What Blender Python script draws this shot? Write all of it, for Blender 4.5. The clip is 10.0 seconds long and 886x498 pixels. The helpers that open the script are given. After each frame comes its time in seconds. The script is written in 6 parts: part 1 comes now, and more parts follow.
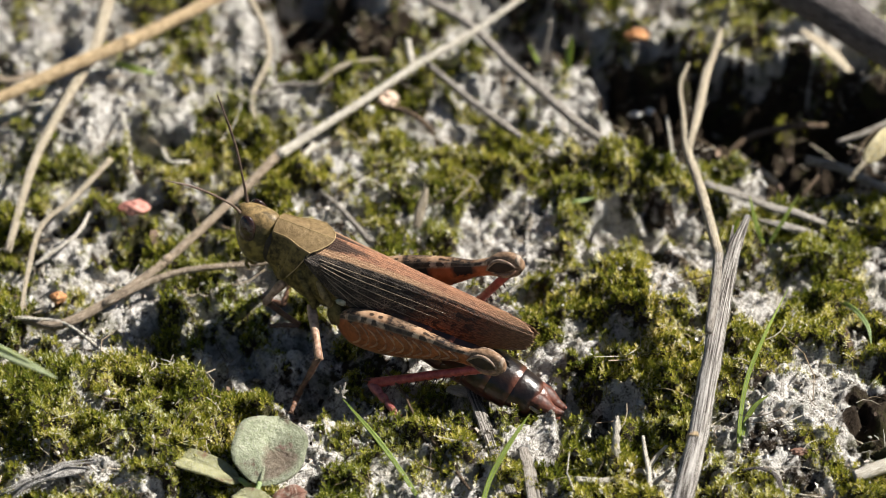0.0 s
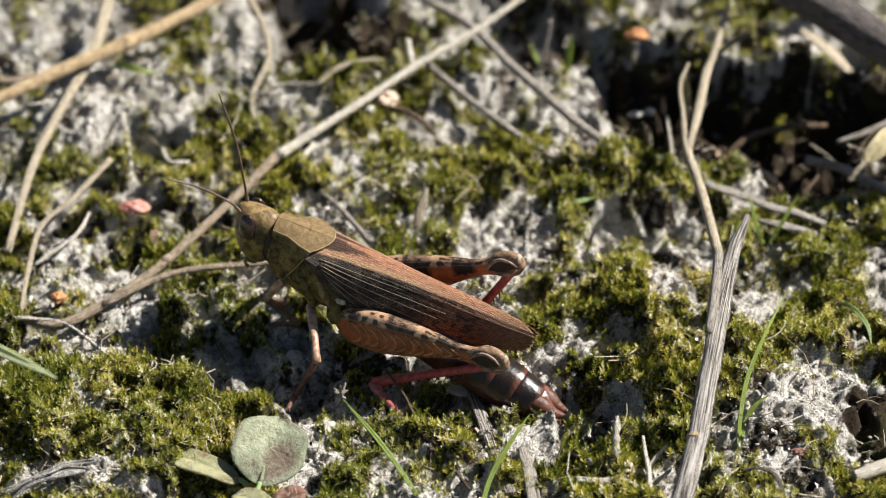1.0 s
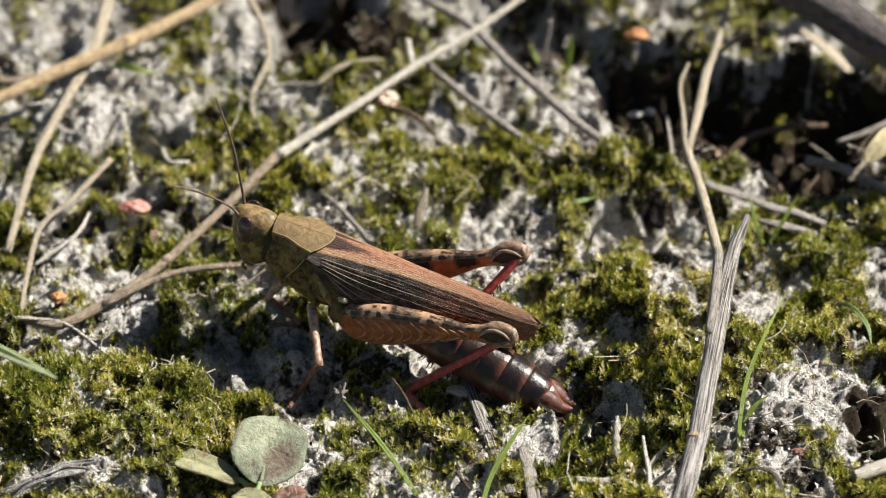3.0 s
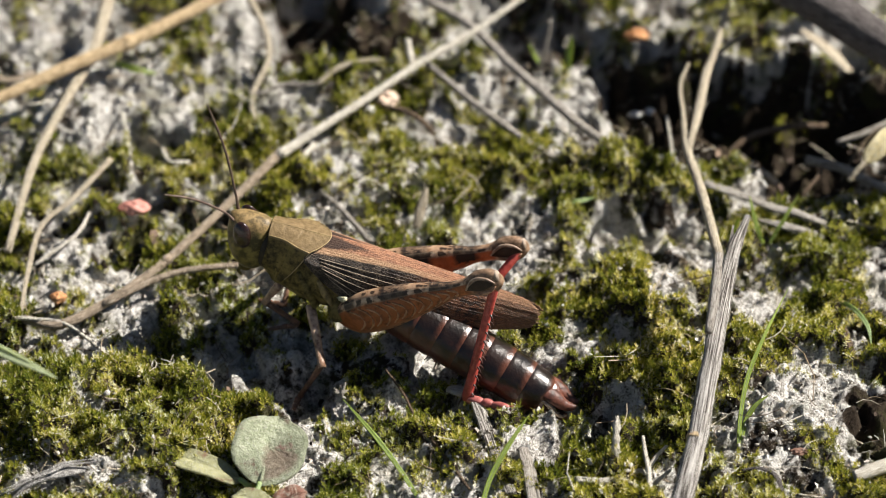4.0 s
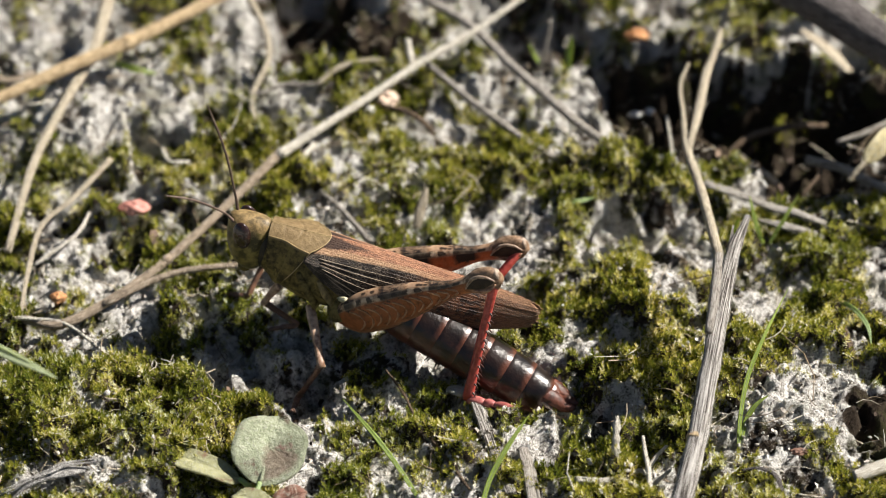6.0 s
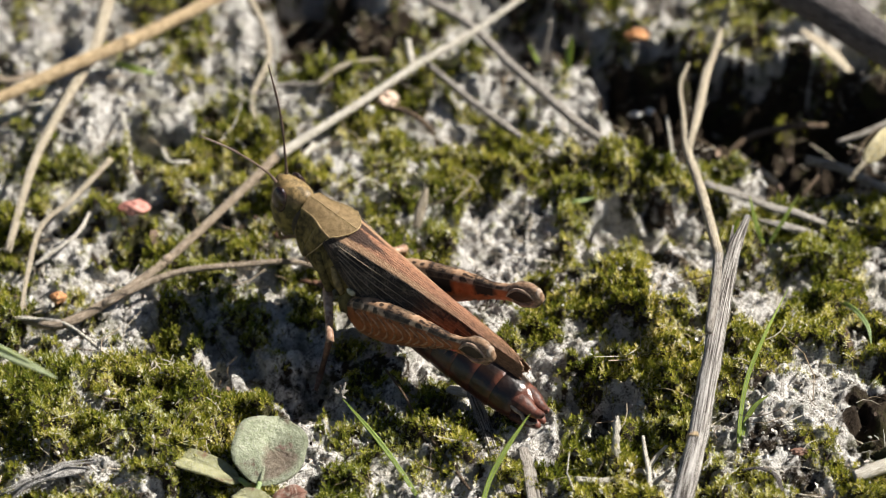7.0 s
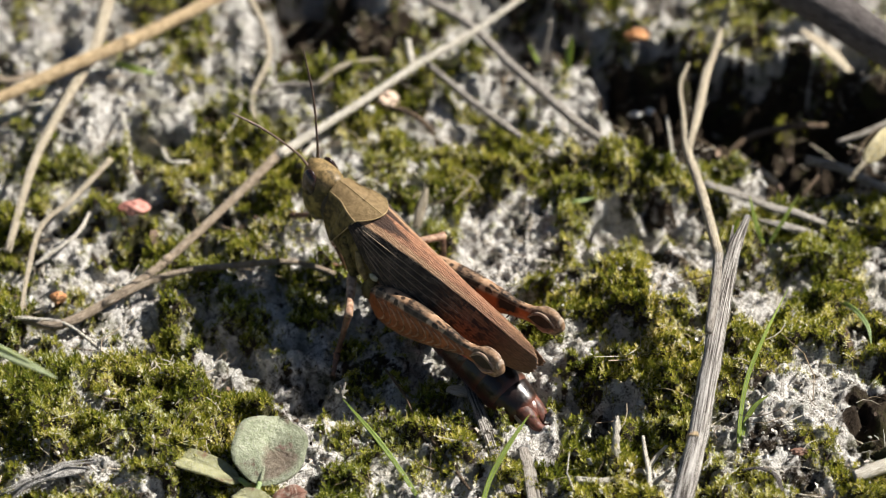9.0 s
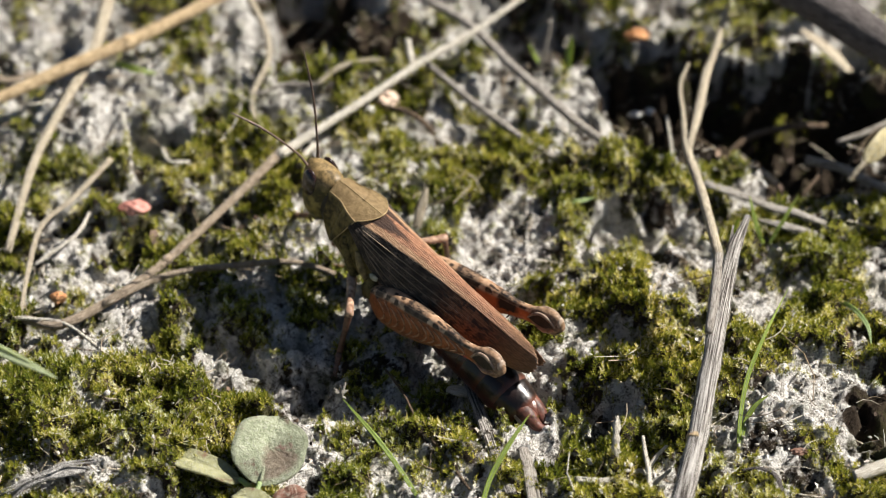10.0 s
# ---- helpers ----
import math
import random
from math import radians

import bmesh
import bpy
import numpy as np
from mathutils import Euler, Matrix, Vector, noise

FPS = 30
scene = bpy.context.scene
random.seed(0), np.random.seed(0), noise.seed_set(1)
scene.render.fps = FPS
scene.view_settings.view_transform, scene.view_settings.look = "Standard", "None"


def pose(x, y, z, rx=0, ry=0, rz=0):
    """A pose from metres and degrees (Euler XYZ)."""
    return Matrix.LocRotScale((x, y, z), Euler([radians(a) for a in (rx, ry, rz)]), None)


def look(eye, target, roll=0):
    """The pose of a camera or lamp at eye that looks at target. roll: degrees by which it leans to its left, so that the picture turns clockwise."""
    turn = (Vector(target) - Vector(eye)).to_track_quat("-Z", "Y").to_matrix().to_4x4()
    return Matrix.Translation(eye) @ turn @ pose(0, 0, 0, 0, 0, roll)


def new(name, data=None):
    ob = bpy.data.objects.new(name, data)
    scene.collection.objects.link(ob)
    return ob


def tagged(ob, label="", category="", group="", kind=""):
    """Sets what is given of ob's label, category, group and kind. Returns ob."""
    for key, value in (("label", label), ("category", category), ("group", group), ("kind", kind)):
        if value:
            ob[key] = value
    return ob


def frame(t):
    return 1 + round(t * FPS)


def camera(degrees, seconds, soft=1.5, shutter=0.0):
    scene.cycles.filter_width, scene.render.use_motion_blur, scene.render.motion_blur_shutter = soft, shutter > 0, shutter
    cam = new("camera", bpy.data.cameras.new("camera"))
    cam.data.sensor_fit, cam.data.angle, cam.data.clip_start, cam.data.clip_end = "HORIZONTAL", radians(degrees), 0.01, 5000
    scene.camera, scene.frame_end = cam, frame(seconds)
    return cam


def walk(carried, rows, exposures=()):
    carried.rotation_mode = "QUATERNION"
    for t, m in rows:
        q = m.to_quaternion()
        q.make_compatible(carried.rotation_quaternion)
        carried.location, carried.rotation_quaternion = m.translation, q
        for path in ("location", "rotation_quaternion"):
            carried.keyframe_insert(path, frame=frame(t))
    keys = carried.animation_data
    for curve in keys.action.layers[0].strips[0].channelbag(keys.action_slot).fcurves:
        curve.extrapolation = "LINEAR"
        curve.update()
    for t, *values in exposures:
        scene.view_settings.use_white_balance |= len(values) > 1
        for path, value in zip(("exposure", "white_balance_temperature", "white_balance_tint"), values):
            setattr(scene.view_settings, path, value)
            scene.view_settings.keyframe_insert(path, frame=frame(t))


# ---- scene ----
cam = camera(14.0, 10.0, soft=1.0, shutter=0.3)
MM = 0.001
EYE = (0.0, -0.17577, 0.16974)
cam.data.dof.use_dof = True
cam.data.dof.focus_distance = 0.2325
cam.data.dof.aperture_fstop = 34.0
walk(cam, [(0.0, look(EYE, (0, 0, 0))), (10.0, look(EYE, (0, 0, 0)))], exposures=[(0.0, 0.98), (10.0, 0.98)])

# ---- light: clear sky and a sun of middle height from one side ----
SUN_AZIMUTH, SUN_ELEVATION = 18.0, 42.5          # degrees; azimuth from +x towards +y
world = bpy.data.worlds.new("sky")
scene.world = world
world.use_nodes = True
wn = world.node_tree
wn.nodes.clear()
sky = wn.nodes.new("ShaderNodeTexSky")
sky.sky_type = "NISHITA"
sky.sun_disc = False
sky.sun_elevation = radians(SUN_ELEVATION)
sky.sun_rotation = radians(90.0 - SUN_AZIMUTH)
back = wn.nodes.new("ShaderNodeBackground")
back.inputs["Strength"].default_value = 0.029
world_out = wn.nodes.new("ShaderNodeOutputWorld")
wn.links.new(sky.outputs[0], back.inputs["Color"])
wn.links.new(back.outputs[0], world_out.inputs["Surface"])
sun = new("sun", bpy.data.lights.new("sun", "SUN"))
sun.data.energy, sun.data.angle, sun.data.color = 5.0, radians(0.53), (1.0, 0.94, 0.86)
ca, sa = math.cos(radians(SUN_AZIMUTH)), math.sin(radians(SUN_AZIMUTH))
ce, se = math.cos(radians(SUN_ELEVATION)), math.sin(radians(SUN_ELEVATION))
sun.matrix_world = look((ca * ce, sa * ce, se), (0, 0, 0))


# ---- materials ----
class Mat:
    """A small builder of node materials."""

    def __init__(self, name, rough=0.7, spec=0.4):
        self.m = bpy.data.materials.new(name)
        self.m.use_nodes = True
        self.t = self.m.node_tree
        self.b = self.t.nodes["Principled BSDF"]
        self.b.inputs["Roughness"].default_value = rough
        self.b.inputs["Specular IOR Level"].default_value = spec
        self.tc = self.t.nodes.new("ShaderNodeTexCoord")
        self.geo = self.t.nodes.new("ShaderNodeNewGeometry")
        self.inf = self.t.nodes.new("ShaderNodeObjectInfo")

    def link(self, a, b):
        self.t.links.new(a, b)

    def coords(self, space="Object", scale=(1, 1, 1)):
        n = self.t.nodes.new("ShaderNodeMapping")
        n.inputs["Scale"].default_value = scale
        self.link(self.tc.outputs[space], n.inputs["Vector"])
        return n.outputs[0]

    def noise(self, scale, detail=4, rough=0.6, at=None, distortion=0.0):
        n = self.t.nodes.new("ShaderNodeTexNoise")
        n.inputs["Scale"].default_value, n.inputs["Detail"].default_value = scale, detail
        n.inputs["Roughness"].default_value, n.inputs["Distortion"].default_value = rough, distortion
        self.link(at or self.tc.outputs["Object"], n.inputs["Vector"])
        return n.outputs[0]

    def voronoi(self, scale, at=None, feature="F1"):
        n = self.t.nodes.new("ShaderNodeTexVoronoi")
        n.feature = feature
        n.inputs["Scale"].default_value = scale
        self.link(at or self.tc.outputs["Object"], n.inputs["Vector"])
        return n.outputs["Distance"]

    def ramp(self, fac, stops):
        n = self.t.nodes.new("ShaderNodeValToRGB")
        e = n.color_ramp.elements
        while len(e) < len(stops):
            e.new(0.5)
        for el, (p, c) in zip(e, stops):
            el.position = p
            el.color = (*c, 1) if len(c) == 3 else c
        self.link(fac, n.inputs[0])
        return n.outputs[0]

    def mix(self, fac, a, b, mode="MIX"):
        n = self.t.nodes.new("ShaderNodeMix")
        n.data_type, n.blend_type = "RGBA", mode
        for k, v in ((0, fac), (6, a), (7, b)):
            if isinstance(v, (int, float)):
                n.inputs[k].default_value = v
            elif isinstance(v, tuple):
                n.inputs[k].default_value = (*v, 1)
            else:
                self.link(v, n.inputs[k])
        return n.outputs[2]

    def math(self, op, a, b=0.0):
        n = self.t.nodes.new("ShaderNodeMath")
        n.operation = op
        for k, v in ((0, a), (1, b)):
            if isinstance(v, (int, float)):
                n.inputs[k].default_value = v
            else:
                self.link(v, n.inputs[k])
        return n.outputs[0]

    def uv(self, k):
        n = self.t.nodes.new("ShaderNodeSeparateXYZ")
        self.link(self.tc.outputs["UV"], n.inputs[0])
        return n.outputs[k]

    def base(self, c):
        if isinstance(c, tuple):
            self.b.inputs["Base Color"].default_value = (*c, 1)
        else:
            self.link(c, self.b.inputs["Base Color"])
        return self

    def bump(self, h, strength=0.5, dist=0.1):
        n = self.t.nodes.new("ShaderNodeBump")
        n.inputs["Strength"].default_value, n.inputs["Distance"].default_value = strength, dist * MM
        self.link(h, n.inputs["Height"])
        self.link(n.outputs[0], self.b.inputs["Normal"])
        return self

    def thin(self, amount=0.35, colour=(0.35, 0.42, 0.08)):
        """Lets light through, as leaves do."""
        tr = self.t.nodes.new("ShaderNodeBsdfTranslucent")
        if isinstance(colour, tuple):
            tr.inputs[0].default_value = (*colour, 1)
        else:
            self.link(colour, tr.inputs[0])
        mx = self.t.nodes.new("ShaderNodeMixShader")
        mx.inputs[0].default_value = amount
        self.link(self.b.outputs[0], mx.inputs[1])
        self.link(tr.outputs[0], mx.inputs[2])
        self.link(mx.outputs[0], self.t.nodes["Material Output"].inputs[0])
        return self


def soil_material():
    m = Mat("soil", 0.95, 0.15)
    n1, n2, n3 = m.noise(260, 6, 0.65), m.noise(1500, 5, 0.7), m.noise(70, 3, 0.5)
    fine = m.noise(6000, 4, 0.7)
    pale = m.ramp(m.math("ADD", m.math("MULTIPLY", n2, 0.6), m.math("MULTIPLY", fine, 0.4)), [(0.36, (0.12, 0.105, 0.085)), (0.43, (0.46, 0.43, 0.385)), (0.53, (0.85, 0.825, 0.785))])
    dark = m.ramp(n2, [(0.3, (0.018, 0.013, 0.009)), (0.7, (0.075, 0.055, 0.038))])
    # attribute mixes real humus with shade coloured into hollows and under the insect
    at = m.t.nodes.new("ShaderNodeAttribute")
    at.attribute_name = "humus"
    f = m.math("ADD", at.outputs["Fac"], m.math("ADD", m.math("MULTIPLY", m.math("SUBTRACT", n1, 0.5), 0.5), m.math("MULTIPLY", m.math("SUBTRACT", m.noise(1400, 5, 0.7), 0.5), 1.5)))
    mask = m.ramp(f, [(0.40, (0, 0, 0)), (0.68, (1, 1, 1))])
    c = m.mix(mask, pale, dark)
    green = m.ramp(m.noise(420, 4, 0.6), [(0.52, (0, 0, 0)), (0.64, (1, 1, 1))])
    c = m.mix(m.math("MULTIPLY", green, 0.55), c, (0.10, 0.105, 0.035))
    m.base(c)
    return m.bump(m.math("ADD", m.math("MULTIPLY", m.noise(2600, 6, 0.75), 1.6), fine), 1.0, 0.35).m


def crumb_material():
    m = Mat("soil_crumb", 0.95, 0.15)
    r = m.geo.outputs["Random Per Island"]
    c = m.ramp(r, [(0.0, (0.08, 0.065, 0.05)), (0.2, (0.28, 0.25, 0.21)), (0.45, (0.48, 0.45, 0.40)), (0.93, (0.68, 0.66, 0.62)), (1.0, (0.45, 0.33, 0.22))])
    m.base(m.mix(0.5, c, m.ramp(m.noise(7000, 5, 0.7), [(0.36, (0.12, 0.105, 0.085)), (0.62, (0.78, 0.75, 0.69))])))
    return m.bump(m.noise(7000, 5, 0.7), 1.0, 0.15).m


def moss_material():
    """Shoots from deep to yellow green, some withered; each leaf a little apart from its shoot."""
    m = Mat("moss", 0.75, 0.12)
    at = m.t.nodes.new("ShaderNodeAttribute")
    at.attribute_name = "tone"
    f = m.math("ADD", at.outputs["Fac"], m.math("MULTIPLY", m.math("SUBTRACT", m.geo.outputs["Random Per Island"], 0.5), 0.55))
    c = m.ramp(f, [(0.0, (0.07, 0.088, 0.009)), (0.26, (0.155, 0.165, 0.023)), (0.50, (0.27, 0.265, 0.044)), (0.72, (0.44, 0.41, 0.085)), (0.84, (0.54, 0.46, 0.22)), (0.94, (0.70, 0.66, 0.54)), (1.0, (0.78, 0.75, 0.67))])
    big = m.ramp(m.noise(95, 3), [(0.35, (0.80, 0.88, 0.80)), (0.7, (1.26, 1.20, 1.15))])
    c = m.mix(1.0, c, big, "MULTIPLY")
    m.base(c)
    return m.thin(0.35, m.mix(1.0, c, (1.6, 1.55, 0.7), "MULTIPLY")).m


def straw_material(name, dark, mid, pale, streak=1.0, rough=0.62, along=0.45, cut=0.38):
    """Dry stem: long grain along u, blotches, fine relief."""
    m = Mat(name, rough, 0.35)
    at = m.coords("UV", (along, 22.0, 1.0))
    g = m.noise(2.2, 6, 0.7, at)
    blot = m.noise(2200, 5, 0.65)
    c = m.ramp(g, [(cut, dark), (max(0.455, cut + 0.03), mid), (0.57, pale)])
    c = m.mix(m.ramp(blot, [(0.5, (0, 0, 0)), (0.7, (0.75 * streak,) * 3)]), c, dark)
    m.base(c)
    return m.bump(m.math("ADD", g, m.math("MULTIPLY", blot, 0.4)), 1.0, 0.25).m


def blade_material(name, a, b, trans=0.35):
    m = Mat(name, 0.42, 0.45)
    at = m.coords("UV", (0.35, 15.0, 1.0))
    g = m.noise(2.0, 3, 0.5, at)
    c = m.ramp(g, [(0.38, a), (0.6, b)])
    m.base(c)
    m.bump(g, 0.5, 0.08)
    return m.thin(trans, m.mix(1.0, c, (1.6, 1.5, 0.8), "MULTIPLY")).m


def leaf_material(name, a, b, spot, spots=0.62, stain=0.0):
    """Small herb leaf: grey-green, dusty, with dark and rusty flecks."""
    m = Mat(name, 0.6, 0.35)
    n = m.noise(1600, 6, 0.7)
    c = m.ramp(n, [(0.36, a), (0.64, b)])
    dust = m.ramp(m.noise(6000, 5, 0.75), [(0.5, (0, 0, 0)), (0.62, (0.75, 0.75, 0.75))])
    c = m.mix(dust, c, (0.46, 0.46, 0.38))
    dim = m.ramp(m.noise(300, 3, 0.5), [(0.42, (0, 0, 0)), (0.62, (0.6, 0.6, 0.6))])
    c = m.mix(dim, c, tuple(k * 0.42 for k in a))
    rust = m.ramp(m.noise(520, 5, 0.6), [(spots, (0, 0, 0)), (spots + 0.07, (0.9, 0.9, 0.9))])
    c = m.mix(rust, c, spot)
    if stain:                                 # withered purple-brown zone on one half
        du, dv = m.math("SUBTRACT", m.uv(0), 0.34), m.math("SUBTRACT", m.uv(1), 0.34)
        d = m.math("ADD", m.math("ADD", m.math("MULTIPLY", du, du), m.math("MULTIPLY", dv, dv)), m.math("MULTIPLY", m.math("SUBTRACT", m.noise(700, 5, 0.65), 0.5), 0.28))
        c = m.mix(m.ramp(d, [(0.02, (stain,) * 3), (0.075, (0, 0, 0))]), c, m.ramp(n, [(0.36, (0.12, 0.055, 0.05)), (0.64, (0.26, 0.17, 0.13))]))
    m.base(c)
    m.bump(m.math("ADD", n, m.noise(4200, 5, 0.7)), 0.9, 0.2)
    return m.thin(0.2, m.mix(1.0, c, (1.3, 1.3, 0.8), "MULTIPLY")).m


def plain(name, a, b, scale=2400, rough=0.6, bump=0.4, spec=0.4):
    m = Mat(name, rough, spec)
    n = m.noise(scale, 5, 0.6)
    m.base(m.ramp(n, [(0.3, a), (0.7, b)]))
    return m.bump(n, bump, 0.1).m


SOIL, CRUMB, MOSS = soil_material(), crumb_material(), moss_material()
STRAW = straw_material("straw", (0.22, 0.165, 0.105), (0.47, 0.39, 0.275), (0.66, 0.59, 0.46), 0.45)
PALE = straw_material("pale_straw", (0.42, 0.35, 0.25), (0.68, 0.62, 0.51), (0.84, 0.80, 0.71), 0.3)
TAN = straw_material("tan_straw", (0.25, 0.16, 0.08), (0.50, 0.36, 0.20), (0.68, 0.53, 0.33), 0.8)
GREY = straw_material("grey_stem", (0.10, 0.085, 0.07), (0.30, 0.265, 0.225), (0.52, 0.48, 0.43), 0.9)
DARKWOOD = straw_material("dark_twig", (0.034, 0.027, 0.026), (0.078, 0.066, 0.062), (0.15, 0.130, 0.124), 0.5, 0.6)
BROWN = straw_material("brown_stem", (0.04, 0.027, 0.017), (0.11, 0.072, 0.043), (0.22, 0.15, 0.095), 0.8)
WEATHERED = straw_material("weathered_stem", (0.045, 0.036, 0.03), (0.34, 0.31, 0.275), (0.66, 0.63, 0.59), 0.45, 0.62, 0.11, 0.468)
GREEN = blade_material("grass_green", (0.23, 0.33, 0.05), (0.46, 0.56, 0.14))
PALEBLADE = blade_material("grass_bleached", (0.36, 0.44, 0.24), (0.58, 0.64, 0.43))
PALEGREEN = blade_material("grass_pale", (0.20, 0.31, 0.10), (0.44, 0.55, 0.27))
LEAF = leaf_material("leaf_grey_green", (0.22, 0.255, 0.15), (0.48, 0.51, 0.36), (0.17, 0.07, 0.065), 0.60, 0.65)
LEAF_B = leaf_material("leaf_yellow_green", (0.34, 0.34, 0.17), (0.54, 0.53, 0.30), (0.22, 0.11, 0.07), 0.60)

RUST = plain("rusty_husk", (0.09, 0.045, 0.032), (0.30, 0.17, 0.12), 1800, 0.7)
HUSK = plain("pink_husk", (0.36, 0.13, 0.10), (0.62, 0.32, 0.26), 900, 0.5)
ORANGE = plain("orange_flake", (0.35, 0.14, 0.05), (0.62, 0.33, 0.15), 900, 0.7)
WHITE = plain("white_grit", (0.55, 0.53, 0.49), (0.78, 0.76, 0.72), 1400, 0.85)
PINK = plain("pinkish_grit", (0.50, 0.36, 0.27), (0.72, 0.57, 0.45), 900, 0.7)


# ---- mesh helpers; all shapes are given in millimetres ----
def weld(me):
    """Closes the seams, keeping the texture coordinates of both sides."""
    bm = bmesh.new()
    bm.from_mesh(me)
    bmesh.ops.remove_doubles(bm, verts=bm.verts, dist=1e-8)
    bm.to_mesh(me)
    bm.free()


def mesh_from(name, verts, faces, material, uvs=None, smooth=True):
    me = bpy.data.meshes.new(name)
    me.from_pydata([tuple(c * MM for c in v) for v in verts], [], faces)
    if uvs is not None:
        layer = me.uv_layers.new(name="uv")
        for lp in me.loops:
            layer.data[lp.index].uv = uvs[lp.vertex_index]
    if smooth:
        me.shade_smooth()
    me.materials.append(material)
    me.update()
    weld(me)
    return me


def part(name, me, parent, label=""):
    ob = new(name, me)
    ob.parent = parent
    if label:
        ob["label"] = label
    return ob


def thing(name, label, category, at=(0, 0, 0), group="", kind=""):
    e = new(name)
    e.location = [c * MM for c in at]
    e.empty_display_size = 0.002
    return tagged(e, label, category, group, kind)


def grid_faces(nu, nv, wrap=False):
    f = []
    for i in range(nu - 1):
        for j in range(nv if wrap else nv - 1):
            k = (j + 1) % nv
            f.append((i * nv + j, i * nv + k, (i + 1) * nv + k, (i + 1) * nv + j))
    return f


def surface(name, fn, nu, nv, material, wrap=False, caps=False):
    """A skin over (u, v), each from 0 to 1."""
    verts, uvs = [], []
    cols = nv + 1 if wrap else nv
    for i in range(nu):
        for j in range(cols):
            u, v = i / (nu - 1), j / (cols - 1)
            verts.append(fn(u, v % 1.0 if wrap else v))
            uvs.append((u, v))
    faces = grid_faces(nu, cols)
    if caps:
        faces.append(tuple(range(nv))[::-1])
        faces.append(tuple((nu - 1) * cols + j for j in range(nv)))
    return mesh_from(name, verts, faces, material, uvs)


def spline(pts, n):
    """Smooth curve through pts, n samples."""
    p = [Vector(q) for q in pts]
    p = [p[0] * 2 - p[1]] + p + [p[-1] * 2 - p[-2]]
    m = len(pts) - 1
    out = []
    for i in range(n):
        s = i / (n - 1) * m
        k = min(int(s), m - 1)
        t = s - k
        a, b, c, d = p[k:k + 4]
        out.append(0.5 * (2 * b + (c - a) * t + (2 * a - 5 * b + 4 * c - d) * t * t + (3 * b - a - 3 * c + d) * t ** 3))
    return out


def tube(name, pts, radii, material, n=None, sides=10, flat=1.0, rough=0.08, seed=0, uv_len=True, tilt=0.0):
    """A stem along pts with radii given at even steps, uneven and not quite round."""
    n = n or max(6, 6 * (len(pts) - 1))
    line = spline(pts, n)
    verts, uvs, run = [], [], 0.0
    side = None
    for i, p in enumerate(line):
        d = (line[min(i + 1, n - 1)] - line[max(i - 1, 0)]).normalized()
        if side is None:
            side = d.cross(Vector((0.13, 0.21, 1))).normalized()
            side = (Matrix.Rotation(tilt, 3, d) @ side).normalized()
        side = (side - d * side.dot(d)).normalized()
        up = d.cross(side)
        s = i / (n - 1) * (len(radii) - 1)
        k = min(int(s), len(radii) - 2)
        r = radii[k] + (radii[k + 1] - radii[k]) * (s - k)
        if i:
            run += (p - line[i - 1]).length
        for j in range(sides + 1):
            a = 2 * math.pi * (j % sides) / sides
            w = 1 + rough * noise.noise(Vector((run * 0.6 + seed * 7.3, math.cos(a) * 1.3, math.sin(a) * 1.3 + seed)))
            verts.append(p + (side * math.cos(a) + up * (math.sin(a) * flat)) * (r * w))
            uvs.append((run if uv_len else i / (n - 1), j / sides))
    faces = grid_faces(n, sides + 1)
    faces.append(tuple(range(sides))[::-1])
    faces.append(tuple((n - 1) * (sides + 1) + j for j in range(sides)))
    return mesh_from(name, verts, faces, material, uvs)


def join_meshes(name, pieces, material):
    """One mesh out of several that share a material."""
    verts, faces, uvs = [], [], []
    for me in pieces:
        o = len(verts)
        verts += [v.co / MM for v in me.vertices]
        layer = me.uv_layers[0].data if me.uv_layers else None
        uv = [(0.0, 0.0)] * len(me.vertices)
        if layer:
            for lp in me.loops:
                uv[lp.vertex_index] = tuple(layer[lp.index].uv)
        uvs += uv
        faces += [tuple(o + i for i in p.vertices) for p in me.polygons]
    out = mesh_from(name, verts, faces, material, uvs)
    for me in pieces:
        bpy.data.meshes.remove(me)
    return out


def ball(name, centre, radii, material, nu=14, nv=20, bumpy=0.0, seed=0.0, freq=1.0):
    def fn(u, v):
        a, b = math.pi * (0.02 + 0.96 * u), 2 * math.pi * v
        d = Vector((math.sin(a) * math.cos(b), math.sin(a) * math.sin(b), math.cos(a)))
        k = 1 + bumpy * noise.noise(d * freq + Vector((seed, seed * 2, 0)))
        return Vector(centre) + Vector((d.x * radii[0], d.y * radii[1], d.z * radii[2])) * k
    return surface(name, fn, nu, nv, material, True, True)


# ---- ground ----
def hash_noise(x, y, seed):
    """Smooth value noise on arrays, from -1 to 1."""
    xi, yi = np.floor(x).astype(np.int64), np.floor(y).astype(np.int64)
    fx, fy = x - xi, y - yi
    fx, fy = fx * fx * fx * (fx * (fx * 6 - 15) + 10), fy * fy * fy * (fy * (fy * 6 - 15) + 10)

    def h(a, b):
        k = (a * 374761393 + b * 668265263 + seed * 1442695041) & 0x7FFFFFFF
        k = ((k ^ (k >> 13)) * 1274126177) & 0x7FFFFFFF
        return ((k ^ (k >> 16)) & 0xFFFF) / 32767.5 - 1
    a, b, c, d = h(xi, yi), h(xi + 1, yi), h(xi, yi + 1), h(xi + 1, yi + 1)
    return (a + (b - a) * fx) * (1 - fy) + (c + (d - c) * fx) * fy


def fractal(x, y, size, octaves, seed, gain=0.5):
    s, a = 0, 1.0
    for k in range(octaves):
        s = s + a * hash_noise(x / size * 2 ** k + 17.3 * k, y / size * 2 ** k - 9.1 * k, seed + k)
        a *= gain
    return s


